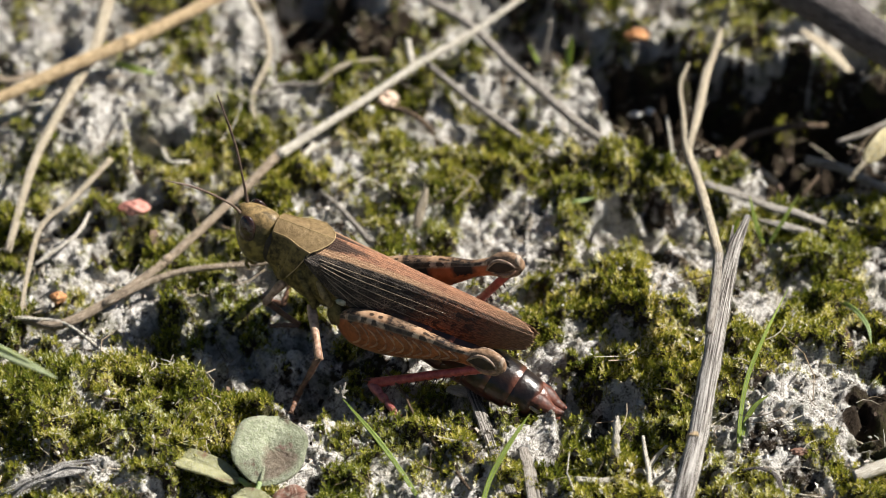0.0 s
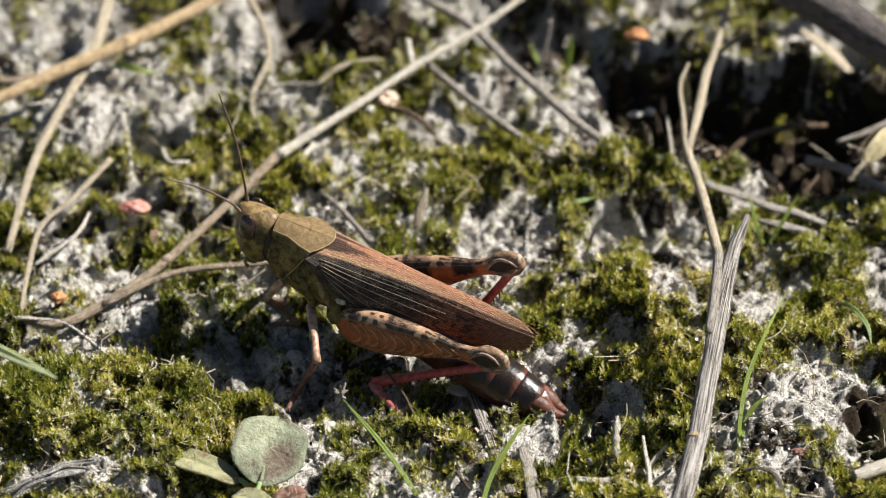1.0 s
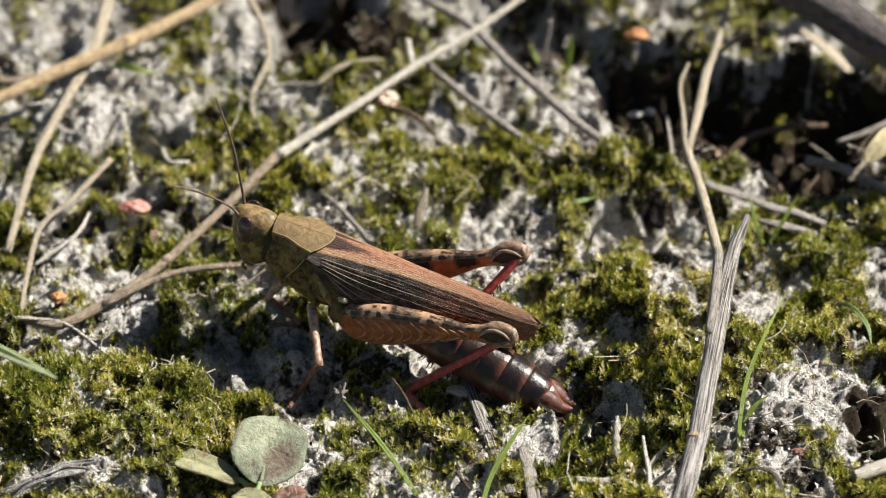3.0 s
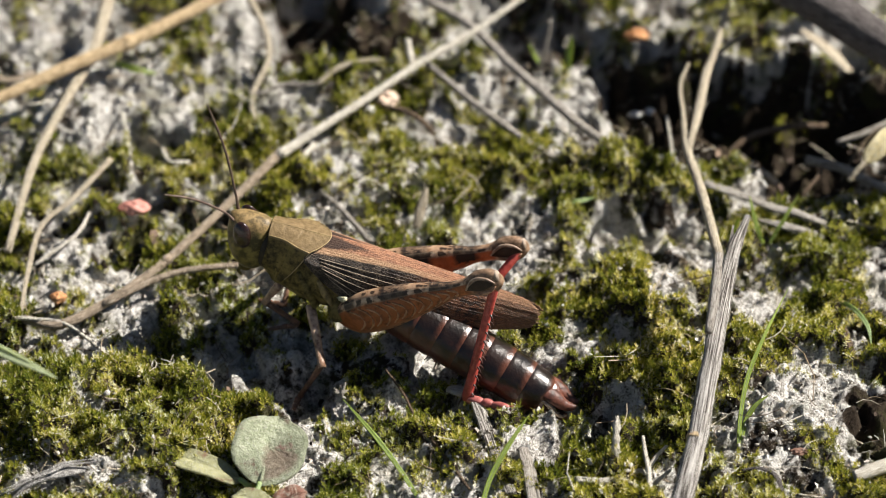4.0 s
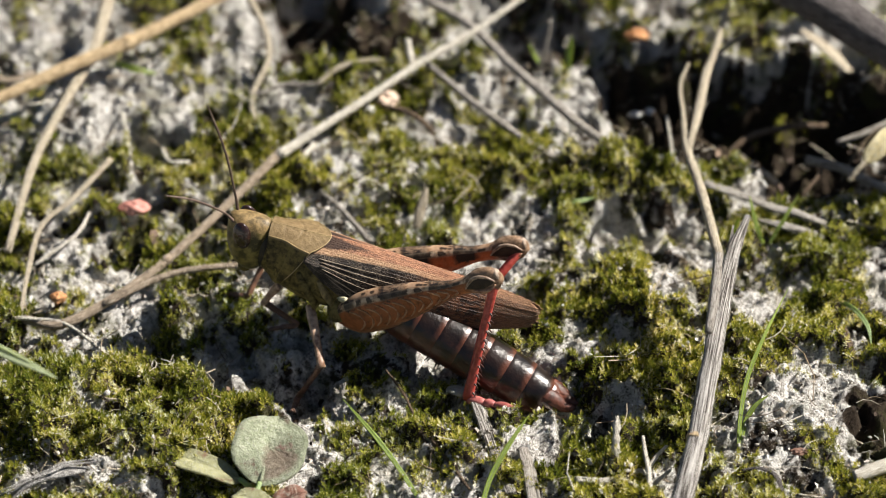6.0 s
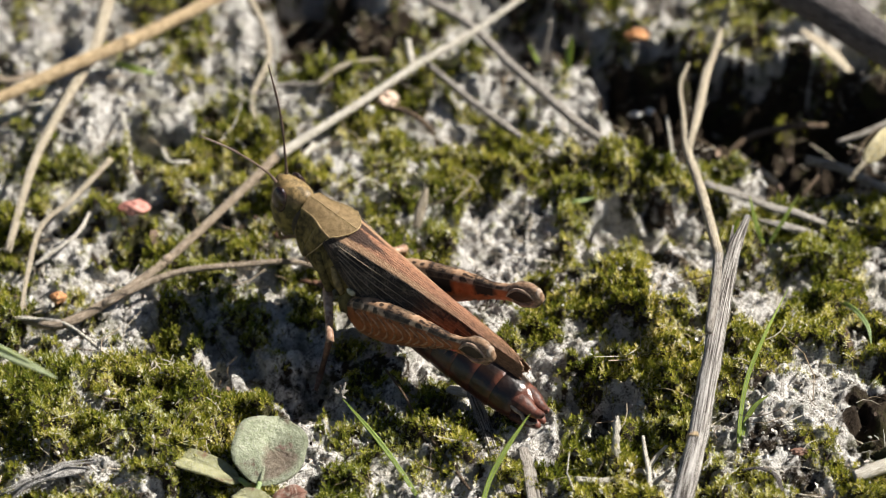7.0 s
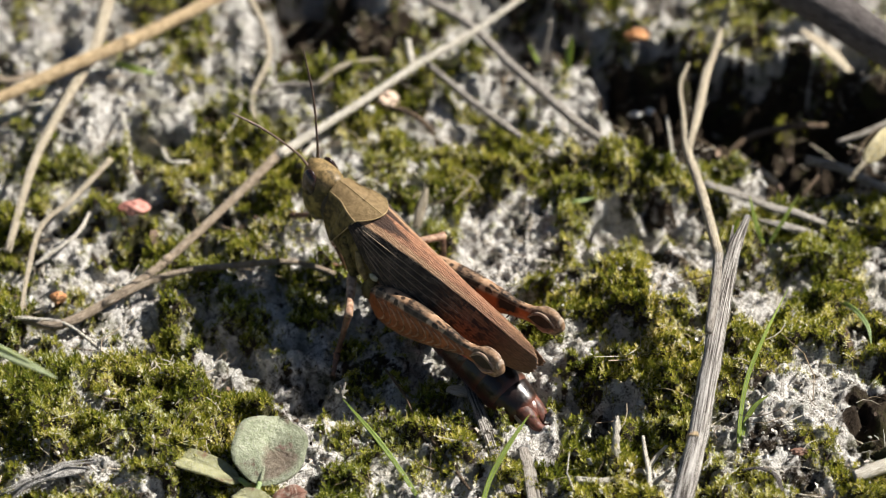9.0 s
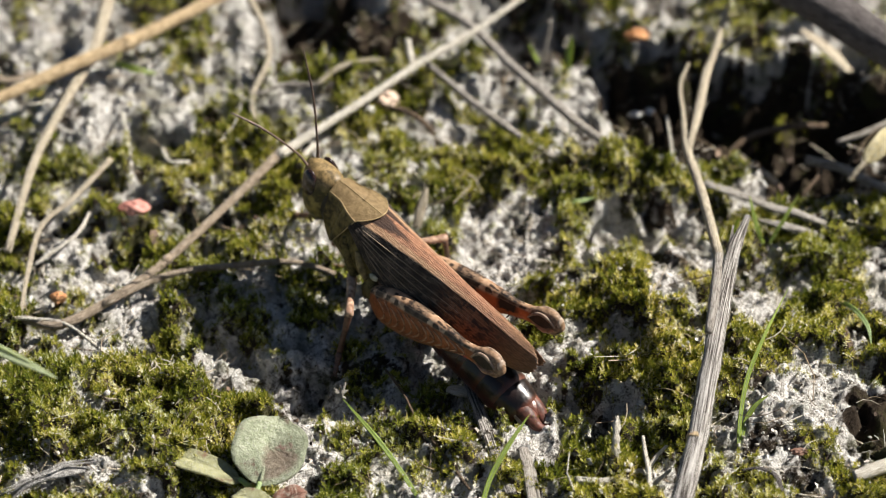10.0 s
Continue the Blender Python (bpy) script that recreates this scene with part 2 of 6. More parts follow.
def spots(x, y, discs, sharp=1.0):
    """Sum of soft discs (x, y, radius, amount)."""
    s = np.zeros_like(x)
    for cx, cy, r, a in discs:
        d = np.sqrt((x - cx) ** 2 + (y - cy) ** 2) / r
        s = s + a * np.clip((1.3 - d) * sharp / 0.6, 0, 1) ** 2 * (3 - 2 * np.clip((1.3 - d) * sharp / 0.6, 0, 1))
    return s


def relief(x, y):
    """Height of the ground in millimetres."""
    near = np.exp(-np.maximum(np.hypot(x, y - 5) - 60, 0) / 60)
    wx, wy = x + 3.2 * fractal(x, y, 5, 3, 40, 0.6), y + 3.2 * fractal(x, y, 5, 3, 50, 0.6)
    z = 0.6 * fractal(x, y, 14, 2, 3) + 0.5 * fractal(x, y, 3.2, 3, 9) + 0.30 * fractal(x, y, 0.9, 2, 21)
    z = z - 0.65 * np.abs(fractal(x, y, 2.3, 3, 33, 0.6)) + np.clip(moss_at(x, y) - 0.45, 0, 0.5) * (1.45 + 2.0 * fractal(x, y, 1.6, 2, 71, 0.5))
    z = z + np.clip(0.62 - moss_at(x, y), 0, 0.3) / 0.3 * (0.26 - 0.50 * np.abs(fractal(x, y, 1.1, 3, 120, 0.6)))      # crumbly lumps and cracks
    z = z + 0.65 * fractal(x, y, 4.5, 2, 88, 0.5) * np.clip((y - 4) / 10, 0, 1) + spots(wx, wy, HOLLOWS, 1.0) + spots(x, y, RISES, 0.8)
    return z * near


# Amount of dark soil colour: humus, plus shade painted into the ground.
def humus_shade_at(x, y):
    return np.clip(spots(x + 3 * fractal(x, y, 4, 3, 61, 0.6), y + 3 * fractal(x, y, 4, 3, 62, 0.6), HUMUS_AND_SHADE, 0.8), 0, 1)


def moss_at(x, y):
    """Where moss grows: above 0.5."""
    m = spots(x, y, MOSSY, 0.8) - spots(x, y, BARE, 0.8)
    return 0.555 + 0.36 * m + 0.52 * fractal(x, y, 3.0, 4, 77, 0.7) - 0.45 * humus_shade_at(x, y)


def ground_axis(lo, hi, step, reach):
    a = list(np.arange(lo, hi + step / 2, step))
    s, up, down = step, [], []
    p, q = a[-1], a[0]
    while p < reach:
        s *= 1.28
        p, q = p + s, q - s
        up.append(p)
        down.append(q)
    return np.array(down[::-1] + a + up)


def make_ground():
    xs, ys = ground_axis(-36, 36, 0.15, 4.0e5), ground_axis(-26, 46, 0.16, 4.0e5)
    gx, gy = np.meshgrid(xs, ys)
    z = relief(gx, gy)
    nx, ny = len(xs), len(ys)
    me = bpy.data.meshes.new("ground")
    idx = np.arange(nx * ny).reshape(ny, nx)
    quads = np.stack([idx[:-1, :-1], idx[:-1, 1:], idx[1:, 1:], idx[1:, :-1]], -1).reshape(-1)
    me.vertices.add(nx * ny)
    me.vertices.foreach_set("co", (np.stack([gx, gy, z], -1) * MM).astype(np.float32).ravel())
    n = len(quads) // 4
    me.loops.add(n * 4)
    me.loops.foreach_set("vertex_index", quads.astype(np.int32))
    me.polygons.add(n)
    me.polygons.foreach_set("loop_start", np.arange(0, n * 4, 4, dtype=np.int32))
    me.update(calc_edges=True)
    me.validate()
    layer = me.attributes.new("humus", "FLOAT", "POINT")
    under = np.clip((moss_at(gx, gy) - 0.5) * 3.0, 0, 0.75)      # ground coloured darker under the moss
    far = 1 - np.exp(-np.maximum(np.hypot(gx, gy - 5) - 60, 0) / 60)
    layer.data.foreach_set("value", (0.4 * far + (1 - far) * np.maximum(np.maximum(humus_shade_at(gx, gy), under), np.clip((fractal(gx, gy, 2.6, 3, 91, 0.6) - 0.25) * 1.8, 0, 0.65))).astype(np.float32).ravel())
    me.shade_smooth()
    me.materials.append(SOIL)
    ground = new("ground", me)
    return tagged(ground, "pale grey crumbly silt soil with humus and painted shade in its hollows", "ground", kind="structure")


def scatter_mesh(name, verts, tris, material, label, category, tone=None):
    """One stuff object from arrays of vertices (n, k, 3) and of triangles of one piece (m, 3)."""
    n, k, _ = verts.shape
    f = (tris[None] + (np.arange(n) * k)[:, None, None]).reshape(-1)
    me = bpy.data.meshes.new(name)
    me.vertices.add(n * k)
    me.vertices.foreach_set("co", (verts * MM).astype(np.float32).ravel())
    me.loops.add(len(f))
    me.loops.foreach_set("vertex_index", f.astype(np.int32))
    me.polygons.add(len(f) // 3)
    me.polygons.foreach_set("loop_start", np.arange(0, len(f), 3, dtype=np.int32))
    me.update(calc_edges=True)
    if tone is not None:                      # one value for each piece
        me.attributes.new("tone", "FLOAT", "POINT").data.foreach_set("value", np.repeat(tone, k).astype(np.float32))
    me.materials.append(material)
    return tagged(new(name, me), label, category, kind="stuff")


def moss_kind(rng, leaves, height, spread):
    """One moss shoot: narrow keeled leaves round an upright stem. Vertices (k, 3), triangles."""
    v, f = [], []
    for i in range(leaves):
        s = i / (leaves - 1)
        a = i * 2.399 + rng.uniform(-0.4, 0.4)
        z0 = height * (0.0 + 0.85 * s)
        ln = spread * (0.7 + 0.5 * rng.random()) * (1.1 - 0.5 * s)
        rise = 0.35 + 1.5 * s * s + rng.uniform(-0.2, 0.3)
        d = np.array([math.cos(a), math.sin(a), rise]) / math.hypot(1, rise)
        w = np.array([-math.sin(a), math.cos(a), 0]) * ln * 0.15
        up = np.array([-math.cos(a) * rise, -math.sin(a) * rise, 1.0]) / math.hypot(1, rise) * ln
        root = np.array([0, 0, z0])
        o = len(v)
        v += [root, root + d * ln * 0.42 + w + up * 0.05, root + d * ln * 0.42 - w + up * 0.05, root + d * ln + up * 0.14]
        f += [(o, o + 1, o + 3), (o, o + 3, o + 2)]
    return np.array(v), np.array(f)


def make_moss():
    rng = np.random.default_rng(5)
    for lo, hi, step, leaves, size in ((-26, 14, 0.215, 14, 0.50), (14, 52, 0.40, 12, 0.72)):
        xs, ys = np.meshgrid(np.arange(-36, 36, step), np.arange(lo, hi, step))
        xs = (xs + rng.uniform(-0.5, 0.5, xs.shape) * step).ravel()
        ys = (ys + rng.uniform(-0.5, 0.5, ys.shape) * step).ravel()
        lim = 29 + 0.12 * (ys + 20)
        cover = moss_at(xs, ys)
        keep = (np.abs(xs) < lim + 4) & (cover + rng.normal(0, 0.06, xs.shape) - 0.16 * np.clip(fractal(xs, ys, 0.8, 2, 150) - 0.1, 0, 1) > 0.5)
        xs, ys, cover = xs[keep], ys[keep], cover[keep]
        zs = relief(xs, ys)
        kinds = [moss_kind(rng, leaves, 0.62 * size / 0.6, 0.30 * size / 0.6) for _ in range(6)]
        pick = rng.integers(0, 6, len(xs))
        out = np.zeros((len(xs), len(kinds[0][0]), 3))
        ang, grow = rng.uniform(0, 6.283, len(xs)), rng.uniform(0.6, 1.3, len(xs)) * np.clip(0.7 + (cover - 0.5) * 1.2, 0.6, 1.25)
        lean = rng.normal(0, 0.28, (len(xs), 2))
        for k in range(6):
            sel = np.where(pick == k)[0]
            b = kinds[k][0][None] * grow[sel][:, None, None]
            c, s = np.cos(ang[sel])[:, None], np.sin(ang[sel])[:, None]
            out[sel, :, 0] = b[:, :, 0] * c - b[:, :, 1] * s + b[:, :, 2] * lean[sel, 0][:, None] + xs[sel][:, None]
            out[sel, :, 1] = b[:, :, 0] * s + b[:, :, 1] * c + b[:, :, 2] * lean[sel, 1][:, None] + ys[sel][:, None]
            out[sel, :, 2] = b[:, :, 2] + zs[sel][:, None] - 0.05
        shoot = np.clip(rng.beta(1.25, 1.7, len(xs)) + 0.22 * fractal(xs, ys, 2.4, 2, 140), 0, 1)
        scatter_mesh("moss", out, kinds[0][1], MOSS, "low yellow-green cushion moss growing on pale soil", "moss", shoot)


def make_crumbs():
    """Loose soil crumbs and grit on the bare patches."""
    rng = np.random.default_rng(11)
    bm = bmesh.new()
    bmesh.ops.create_icosphere(bm, subdivisions=1, radius=1.0)
    base = np.array([v.co[:] for v in bm.verts])
    tri = np.array([[v.index for v in f.verts] for f in bm.faces])
    bm.free()
    n = 28000
    xs, ys = rng.uniform(-34, 34, n), rng.uniform(-25, 48, n)
    in_moss = rng.random(n) < 0.24
    keep = ((moss_at(xs, ys) + rng.normal(0, 0.14, n) < 0.60) | in_moss) & (humus_shade_at(xs, ys) < rng.uniform(0.0, 0.5, n))
    xs, ys, in_moss = xs[keep], ys[keep], in_moss[keep]
    r = np.clip(rng.lognormal(-2.75, 0.55, len(xs)), 0.035, 0.16)
    shape = 1 + rng.normal(0, 0.30, (len(xs), len(base), 1))
    sc = rng.uniform(0.4, 1.5, (len(xs), 1, 3)) * np.array([1.1, 1.1, 0.65])
    v = base[None] * shape * sc * r[:, None, None]
    v = v + np.stack([xs, ys, relief(xs, ys) + r * 0.1 + in_moss * rng.uniform(0.1, 0.5, len(xs))], -1)[:, None]
    scatter_mesh("soil_crumbs", v, tri, CRUMB, "pale grey angular soil crumbs and grit", "soil")


MOSSY = [(-21.2, -16.7, 8.8, 1.00), (-26.6, -13.7, 4.6, 0.50), (-17.7, -13.7, 4.0, 0.60), (-8.8, 7.9, 4.2, 0.60), (-0.9, 9.7, 5.7, 0.60), (6.9, 7.4, 5.4, 0.80), (13.5, 6.2, 3.4, 0.90), (-7.4, 16.8, 4.6, 0.80), (14.1, -6.4, 4.6, 0.60), (14.5, -13.7, 4.2, 0.70), (8.5, -4.3, 3.8, 0.30), (20.7, -9.6, 2.7, 0.70), (25.2, -3.2, 4.2, 0.50), (24.1, 18.7, 3.8, 0.90), (22.4, 24.3, 3.8, 0.80), (2.4, -16.7, 4.2, 0.30), (-4.6, -10.4, 2.4, 0.50), (-25.2, -2.1, 2.3, 0.30), (-16.7, 10.3, 3.1, 0.40), (8.9, -19.7, 4.2, 0.60), (-15.4, -13.4, 2.4, 0.80), (-14.2, -6.3, 1.9, 0.60), (12.4, -2.1, 1.7, 0.70), (12.1, -9.6, 1.9, 0.60)]
BARE = [(3.2, -17.5, 1.7, 0.70), (-22.1, 14.4, 4.2, 0.90), (-22.7, -6.4, 5.0, 0.55), (-10.2, -10.6, 3.4, 1.00), (-13.2, -9.9, 2.2, 0.90), (24.1, -13.7, 3.8, 1.00), (21.5, -19.7, 3.8, 0.90), (5.3, -16.7, 3.1, 0.50), (4.1, 1.4, 4.6, 0.75), (2.6, 13.8, 3.8, 0.70), (15.7, 13.2, 5.7, 1.20), (25.1, 10.3, 5.7, 0.90), (-20.4, 6.2, 3.1, 0.60), (-10.8, 23.6, 5.7, 0.30), (6.8, 22.4, 4.6, 0.70), (27.4, -17.7, 3.4, 1.00), (-0.9, -20.6, 2.7, 0.40), (23.7, 1.2, 2.3, 0.50), (-30.3, 22.4, 5.7, 1.00), (-27.1, 22.4, 4.2, 0.70), (-24.9, -21.1, 3.8, 0.25), (-12.4, -4.0, 2.5, 0.75), (6.9, -8.0, 3.1, 0.35)]
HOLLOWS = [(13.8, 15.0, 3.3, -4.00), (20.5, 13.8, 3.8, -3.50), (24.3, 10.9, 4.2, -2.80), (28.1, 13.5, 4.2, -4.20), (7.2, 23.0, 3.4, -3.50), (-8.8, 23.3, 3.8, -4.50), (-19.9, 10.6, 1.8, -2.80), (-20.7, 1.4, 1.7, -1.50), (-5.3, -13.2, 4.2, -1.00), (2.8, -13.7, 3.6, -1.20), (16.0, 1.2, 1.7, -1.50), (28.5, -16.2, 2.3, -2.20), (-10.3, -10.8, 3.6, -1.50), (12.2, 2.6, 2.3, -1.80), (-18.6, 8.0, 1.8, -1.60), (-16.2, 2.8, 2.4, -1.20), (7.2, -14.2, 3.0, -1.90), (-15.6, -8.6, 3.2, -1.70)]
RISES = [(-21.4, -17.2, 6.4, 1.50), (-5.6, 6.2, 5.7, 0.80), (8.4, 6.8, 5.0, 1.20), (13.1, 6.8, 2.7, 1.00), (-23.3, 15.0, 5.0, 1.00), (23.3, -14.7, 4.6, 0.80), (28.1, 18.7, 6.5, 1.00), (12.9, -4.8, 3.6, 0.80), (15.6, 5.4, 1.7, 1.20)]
# Humus patches, and shade painted in hollows, under the twig and the insect.
HUMUS_AND_SHADE = [(14.6, 15.0, 5.0, 0.95), (21.7, 13.2, 5.7, 0.95), (26.6, 10.3, 5.7, 0.85), (29.4, 15.0, 4.2, 0.90), (7.2, 23.0, 4.2, 0.90), (-8.8, 23.3, 4.4, 1.00), (-20.7, 1.4, 1.7, 0.80), (-3.4, 23.6, 2.3, 0.70), (28.5, -17.0, 2.7, 1.00), (24.9, -22.1, 2.3, 0.40), (-19.9, 10.6, 1.9, 0.90), (26.4, 12.0, 5.7, 0.70), (18.8, 18.0, 3.8, 0.80), (23.9, 15.6, 3.8, 0.80), (16.0, 1.7, 1.7, 0.70), (22.0, 18.8, 3.6, 1.00), (-17.0, 3.6, 2.8, 0.60), (-13.2, 6.2, 2.2, 0.50), (-9.6, 4.2, 1.8, 0.40), (-8.6, -11.4, 3.8, 0.50)]

ground = make_ground()
make_moss()
make_crumbs()


def make_fibres():
    """Short dead stems, rootlets and hairs strewn over moss and soil."""
    rng = np.random.default_rng(23)
    n = 1900
    xs, ys = rng.uniform(-33, 33, n), rng.uniform(-25, 46, n)
    away = (np.abs(xs + 1) > 11.5) | (np.abs(ys + 11) > 7.5)
    xs, ys = xs[away], ys[away]
    n = len(xs)
    ln = np.clip(rng.lognormal(0.15, 0.6, n), 0.4, 5.0)
    rad = rng.uniform(0.015, 0.04, n) * (1 + 0.2 * ln)
    a, up = rng.uniform(0, 6.283, n), rng.normal(0.1, 0.28, n)
    d = np.stack([np.cos(a), np.sin(a), up], -1)
    side = np.stack([-np.sin(a), np.cos(a), 0 * a], -1)
    bend = rng.normal(0, 0.16, n) * ln
    z = relief(xs, ys) + np.abs(up) * ln * 0.5 + rng.uniform(0.0, 0.45, n)
    mid = np.stack([xs, ys, z], -1)
    rings = []
    for s in (-0.5, -0.17, 0.17, 0.5):
        c = mid + d * (ln * s)[:, None] + side * (bend * (1 - 4 * s * s))[:, None]
        r = rad * (1.0 - 0.5 * abs(s))
        for k in range(3):
            w = 2.094 * k
            rings.append(c + side * (r * math.cos(w))[:, None] + np.array([0, 0, 1.0]) * (r * math.sin(w))[:, None])
    v = np.stack(rings, 1)
    f = []
    for i in range(3):
        for k in range(3):
            p, q = i * 3 + k, i * 3 + (k + 1) % 3
            f += [(p, q, q + 3), (p, q + 3, p + 3)]
    scatter_mesh("plant_fibres", v, np.array(f), FIBRE, "fine pale dead stems and rootlets strewn on moss", "litter")


def make_flakes(name, dark, n, middle, seed, material, label):
    """Curled flakes: of rotten leaf in the humus, or of dry crust on the bare soil."""
    rng = np.random.default_rng(seed)
    xs, ys = rng.uniform(-33, 36, n), rng.uniform(-25, 46, n)
    keep = humus_shade_at(xs, ys) > rng.uniform(0.15, 1.0, n) if dark else (moss_at(xs, ys) < rng.uniform(0.3, 0.62, n)) & (humus_shade_at(xs, ys) < 0.35)
    xs, ys = xs[keep], ys[keep]
    n = len(xs)
    size = np.clip(rng.lognormal(middle, 0.5, n), 0.15, 1.1 if dark else 0.55)
    q = rng.normal(0, 1, (n, 3))
    q[:, 2] = np.abs(q[:, 2]) + (0.8 if dark else 1.0)
    q /= np.linalg.norm(q, axis=1)[:, None]
    t = np.cross(q, rng.normal(0, 1, (n, 3)))
    t /= np.linalg.norm(t, axis=1)[:, None]
    b = np.cross(q, t)
    curl = rng.uniform(-0.5, 0.5, n)
    c = np.stack([xs, ys, relief(xs, ys) + size * 0.2], -1)
    pts = []
    for i in range(4):
        for j in range(2):
            s, w = i / 3 - 0.5, (j - 0.5) * (rng.uniform(0.35, 0.8, n) if dark else rng.uniform(0.18, 0.5, n)) * (1.2 - abs(i / 1.5 - 1) * 0.6)
            pts.append(c + t * (size * s)[:, None] + b * (size * w)[:, None] + q * (size * curl * (4 * s * s - 0.5))[:, None])
    v = np.stack(pts + [p - q * 0.04 for p in pts], 1)
    f = []
    for i in range(3):
        for o, flip in ((0, 1), (8, -1)):
            p = o + i * 2
            f += [(p, p + 1, p + 3)[::flip], (p, p + 3, p + 2)[::flip]]
        for k in (0, 1):
            p = i * 2 + k
            f += [(p, p + 2, p + 10), (p, p + 10, p + 8)]
    scatter_mesh(name, v, np.array(f), material, label, "litter")


def random_material(name, stops, rough, fine):
    m = Mat(name, rough, 0.3)
    c = m.ramp(m.geo.outputs["Random Per Island"], stops)
    m.base(m.mix(0.55, c, m.mix(1.0, c, m.ramp(m.noise(fine, 4, 0.7), [(0.35, (0.35, 0.33, 0.3)), (0.65, (1.4, 1.4, 1.4))]), "MULTIPLY")))
    return m.bump(m.noise(fine * 1.5, 3), 0.6, 0.08).m


FIBRE = random_material("fibre", [(0.0, (0.10, 0.07, 0.04)), (0.3, (0.30, 0.23, 0.15)), (0.65, (0.50, 0.44, 0.34)), (1.0, (0.74, 0.70, 0.60))], 0.6, 5000)
FLAKE = random_material("rotten_flake", [(0.0, (0.018, 0.012, 0.009)), (0.5, (0.055, 0.036, 0.024)), (0.85, (0.10, 0.065, 0.045)), (1.0, (0.20, 0.14, 0.10))], 0.75, 3500)
CRUST = random_material("soil_crust", [(0.0, (0.22, 0.19, 0.155)), (0.4, (0.50, 0.465, 0.415)), (1.0, (0.78, 0.755, 0.70))], 0.85, 5000)
make_fibres()
make_flakes("leaf_litter", True, 14000, -1.35, 31, FLAKE, "dark brown rotten leaf flakes on humus")
make_flakes("soil_crust", False, 12000, -1.35, 37, CRUST, "pale thin flakes of dry soil crust")


# ---- stalks, twigs, blades and litter ----
stem_count = 0
GROUPS = {"dry_stalk": "dry stalks on the moss", "grey_twig": "grey twigs", "curled_stalk": "curled stems and rootlets", "flat_stick": "flat sticks on the soil", "dry_leaf": "dry leaves on the soil"}


def stem(name, label, category, material, radii, pts, **opts):
    global stem_count
    stem_count += 1
    opts.setdefault("rough", 0.15)
    e = thing(name, label, category, (0, 0, 0), GROUPS.get(name, ""))
    joints = opts.pop("joints", ())
    part("stem", tube("stem", pts, radii, material, seed=stem_count, **opts), e)
    line = spline(pts, 61)
    for s in joints:                          # swollen rings where the stem is jointed
        k = int(s * 59)
        r = radii[min(int(s * len(radii)), len(radii) - 1)]
        d = (line[k + 1] - line[k]).normalized()
        part("joint", tube("joint", [line[k] - d * r * 0.9, line[k], line[k] + d * r * 0.9], [r * 1.0, r * 1.22, r * 1.02], material, 6, 12, opts.get("flat", 1.0), 0.1), e)
    return e


def blade(label, material, width, pts, fold=0.35):
    """A grass blade: keeled, tapering to its tip."""
    n = 22
    line = spline(pts, n)
    verts, uvs = [], []
    for i, p in enumerate(line):
        d = (line[min(i + 1, n - 1)] - line[max(i - 1, 0)]).normalized()
        side = d.cross(Vector((0, -0.72, 0.69))).normalized()
        up = side.cross(d)
        s = i / (n - 1)
        w = width * 0.5 * (0.75 + 0.5 * s if s < 0.4 else 0.95 * (1 - ((s - 0.4) / 0.6) ** 2.2) + 0.04)
        for k, v in enumerate((-1, -0.5, 0, 0.5, 1)):
            verts.append(p + side * w * v + up * w * fold * abs(v))
            uvs.append((s, k / 4))
        for k, v in enumerate((0.5, -0.5)):
            verts.append(p + side * w * v - up * 0.05)
            uvs.append((s, 0.3 + 0.4 * k))
    ring = 7
    faces = grid_faces(n, ring, True)
    e = thing("grass_blade", label, "grass", group="grass blades in the moss")
    part("blade", mesh_from("blade", verts, faces, material, uvs), e)
    part("midrib", tube("midrib", [p for p in line[:-2:3]], [min(width, 0.45) * 0.09, min(width, 0.45) * 0.08, min(width, 0.45) * 0.03], PALEGREEN, 24, 6), e, "paler midrib")
    return e


BROWNISH = straw_material("brownish_straw", (0.12, 0.085, 0.055), (0.33, 0.25, 0.175), (0.52, 0.43, 0.33), 0.8)
GREYFLAT = straw_material("flat_grey_stick", (0.08, 0.065, 0.05), (0.30, 0.27, 0.23), (0.50, 0.47, 0.42), 0.6, 0.7, 0.2)
BARK = straw_material("bark_strip", (0.05, 0.045, 0.04), (0.30, 0.285, 0.265), (0.60, 0.58, 0.55), 0.9, 0.9)

stem("dry_stalk", "long pale dry grass stalk lying across the moss", "stalk", PALE, [0.23, 0.25, 0.27, 0.29, 0.34],
     [(6.1, 23.1, 3.2), (2.2, 19.4, 2.8), (-1.6, 16.3, 2.5), (-5.7, 12.5, 2.2), (-8.8, 9.8, 1.9), (-11.5, 7.5, 1.6)], joints=(0.985,))
stem("dry_stalk", "brownish dry grass stalk with a joint, on pale soil", "stalk", BROWNISH, [0.33, 0.29, 0.31, 0.34, 0.31],
     [(-11.4, 7.7, 1.6), (-14.0, 3.9, 1.4), (-16.9, -0.1, 1.2), (-19.6, -3.4, 1.0), (-22.3, -5.9, 0.8), (-25.3, -7.8, 0.6), (-27.8, -7.1, 0.4)], joints=(0.45,))
stem("dry_stalk", "thin greyish dry stalk lying over moss", "stalk", BROWNISH, [0.23, 0.23, 0.21, 0.19],
     [(-22.6, -6.3, 0.9), (-18.3, -3.7, 1.2), (-13.8, -2.9, 1.3), (-10.0, -2.4, 1.1), (-7.2, -3.1, 0.7)])
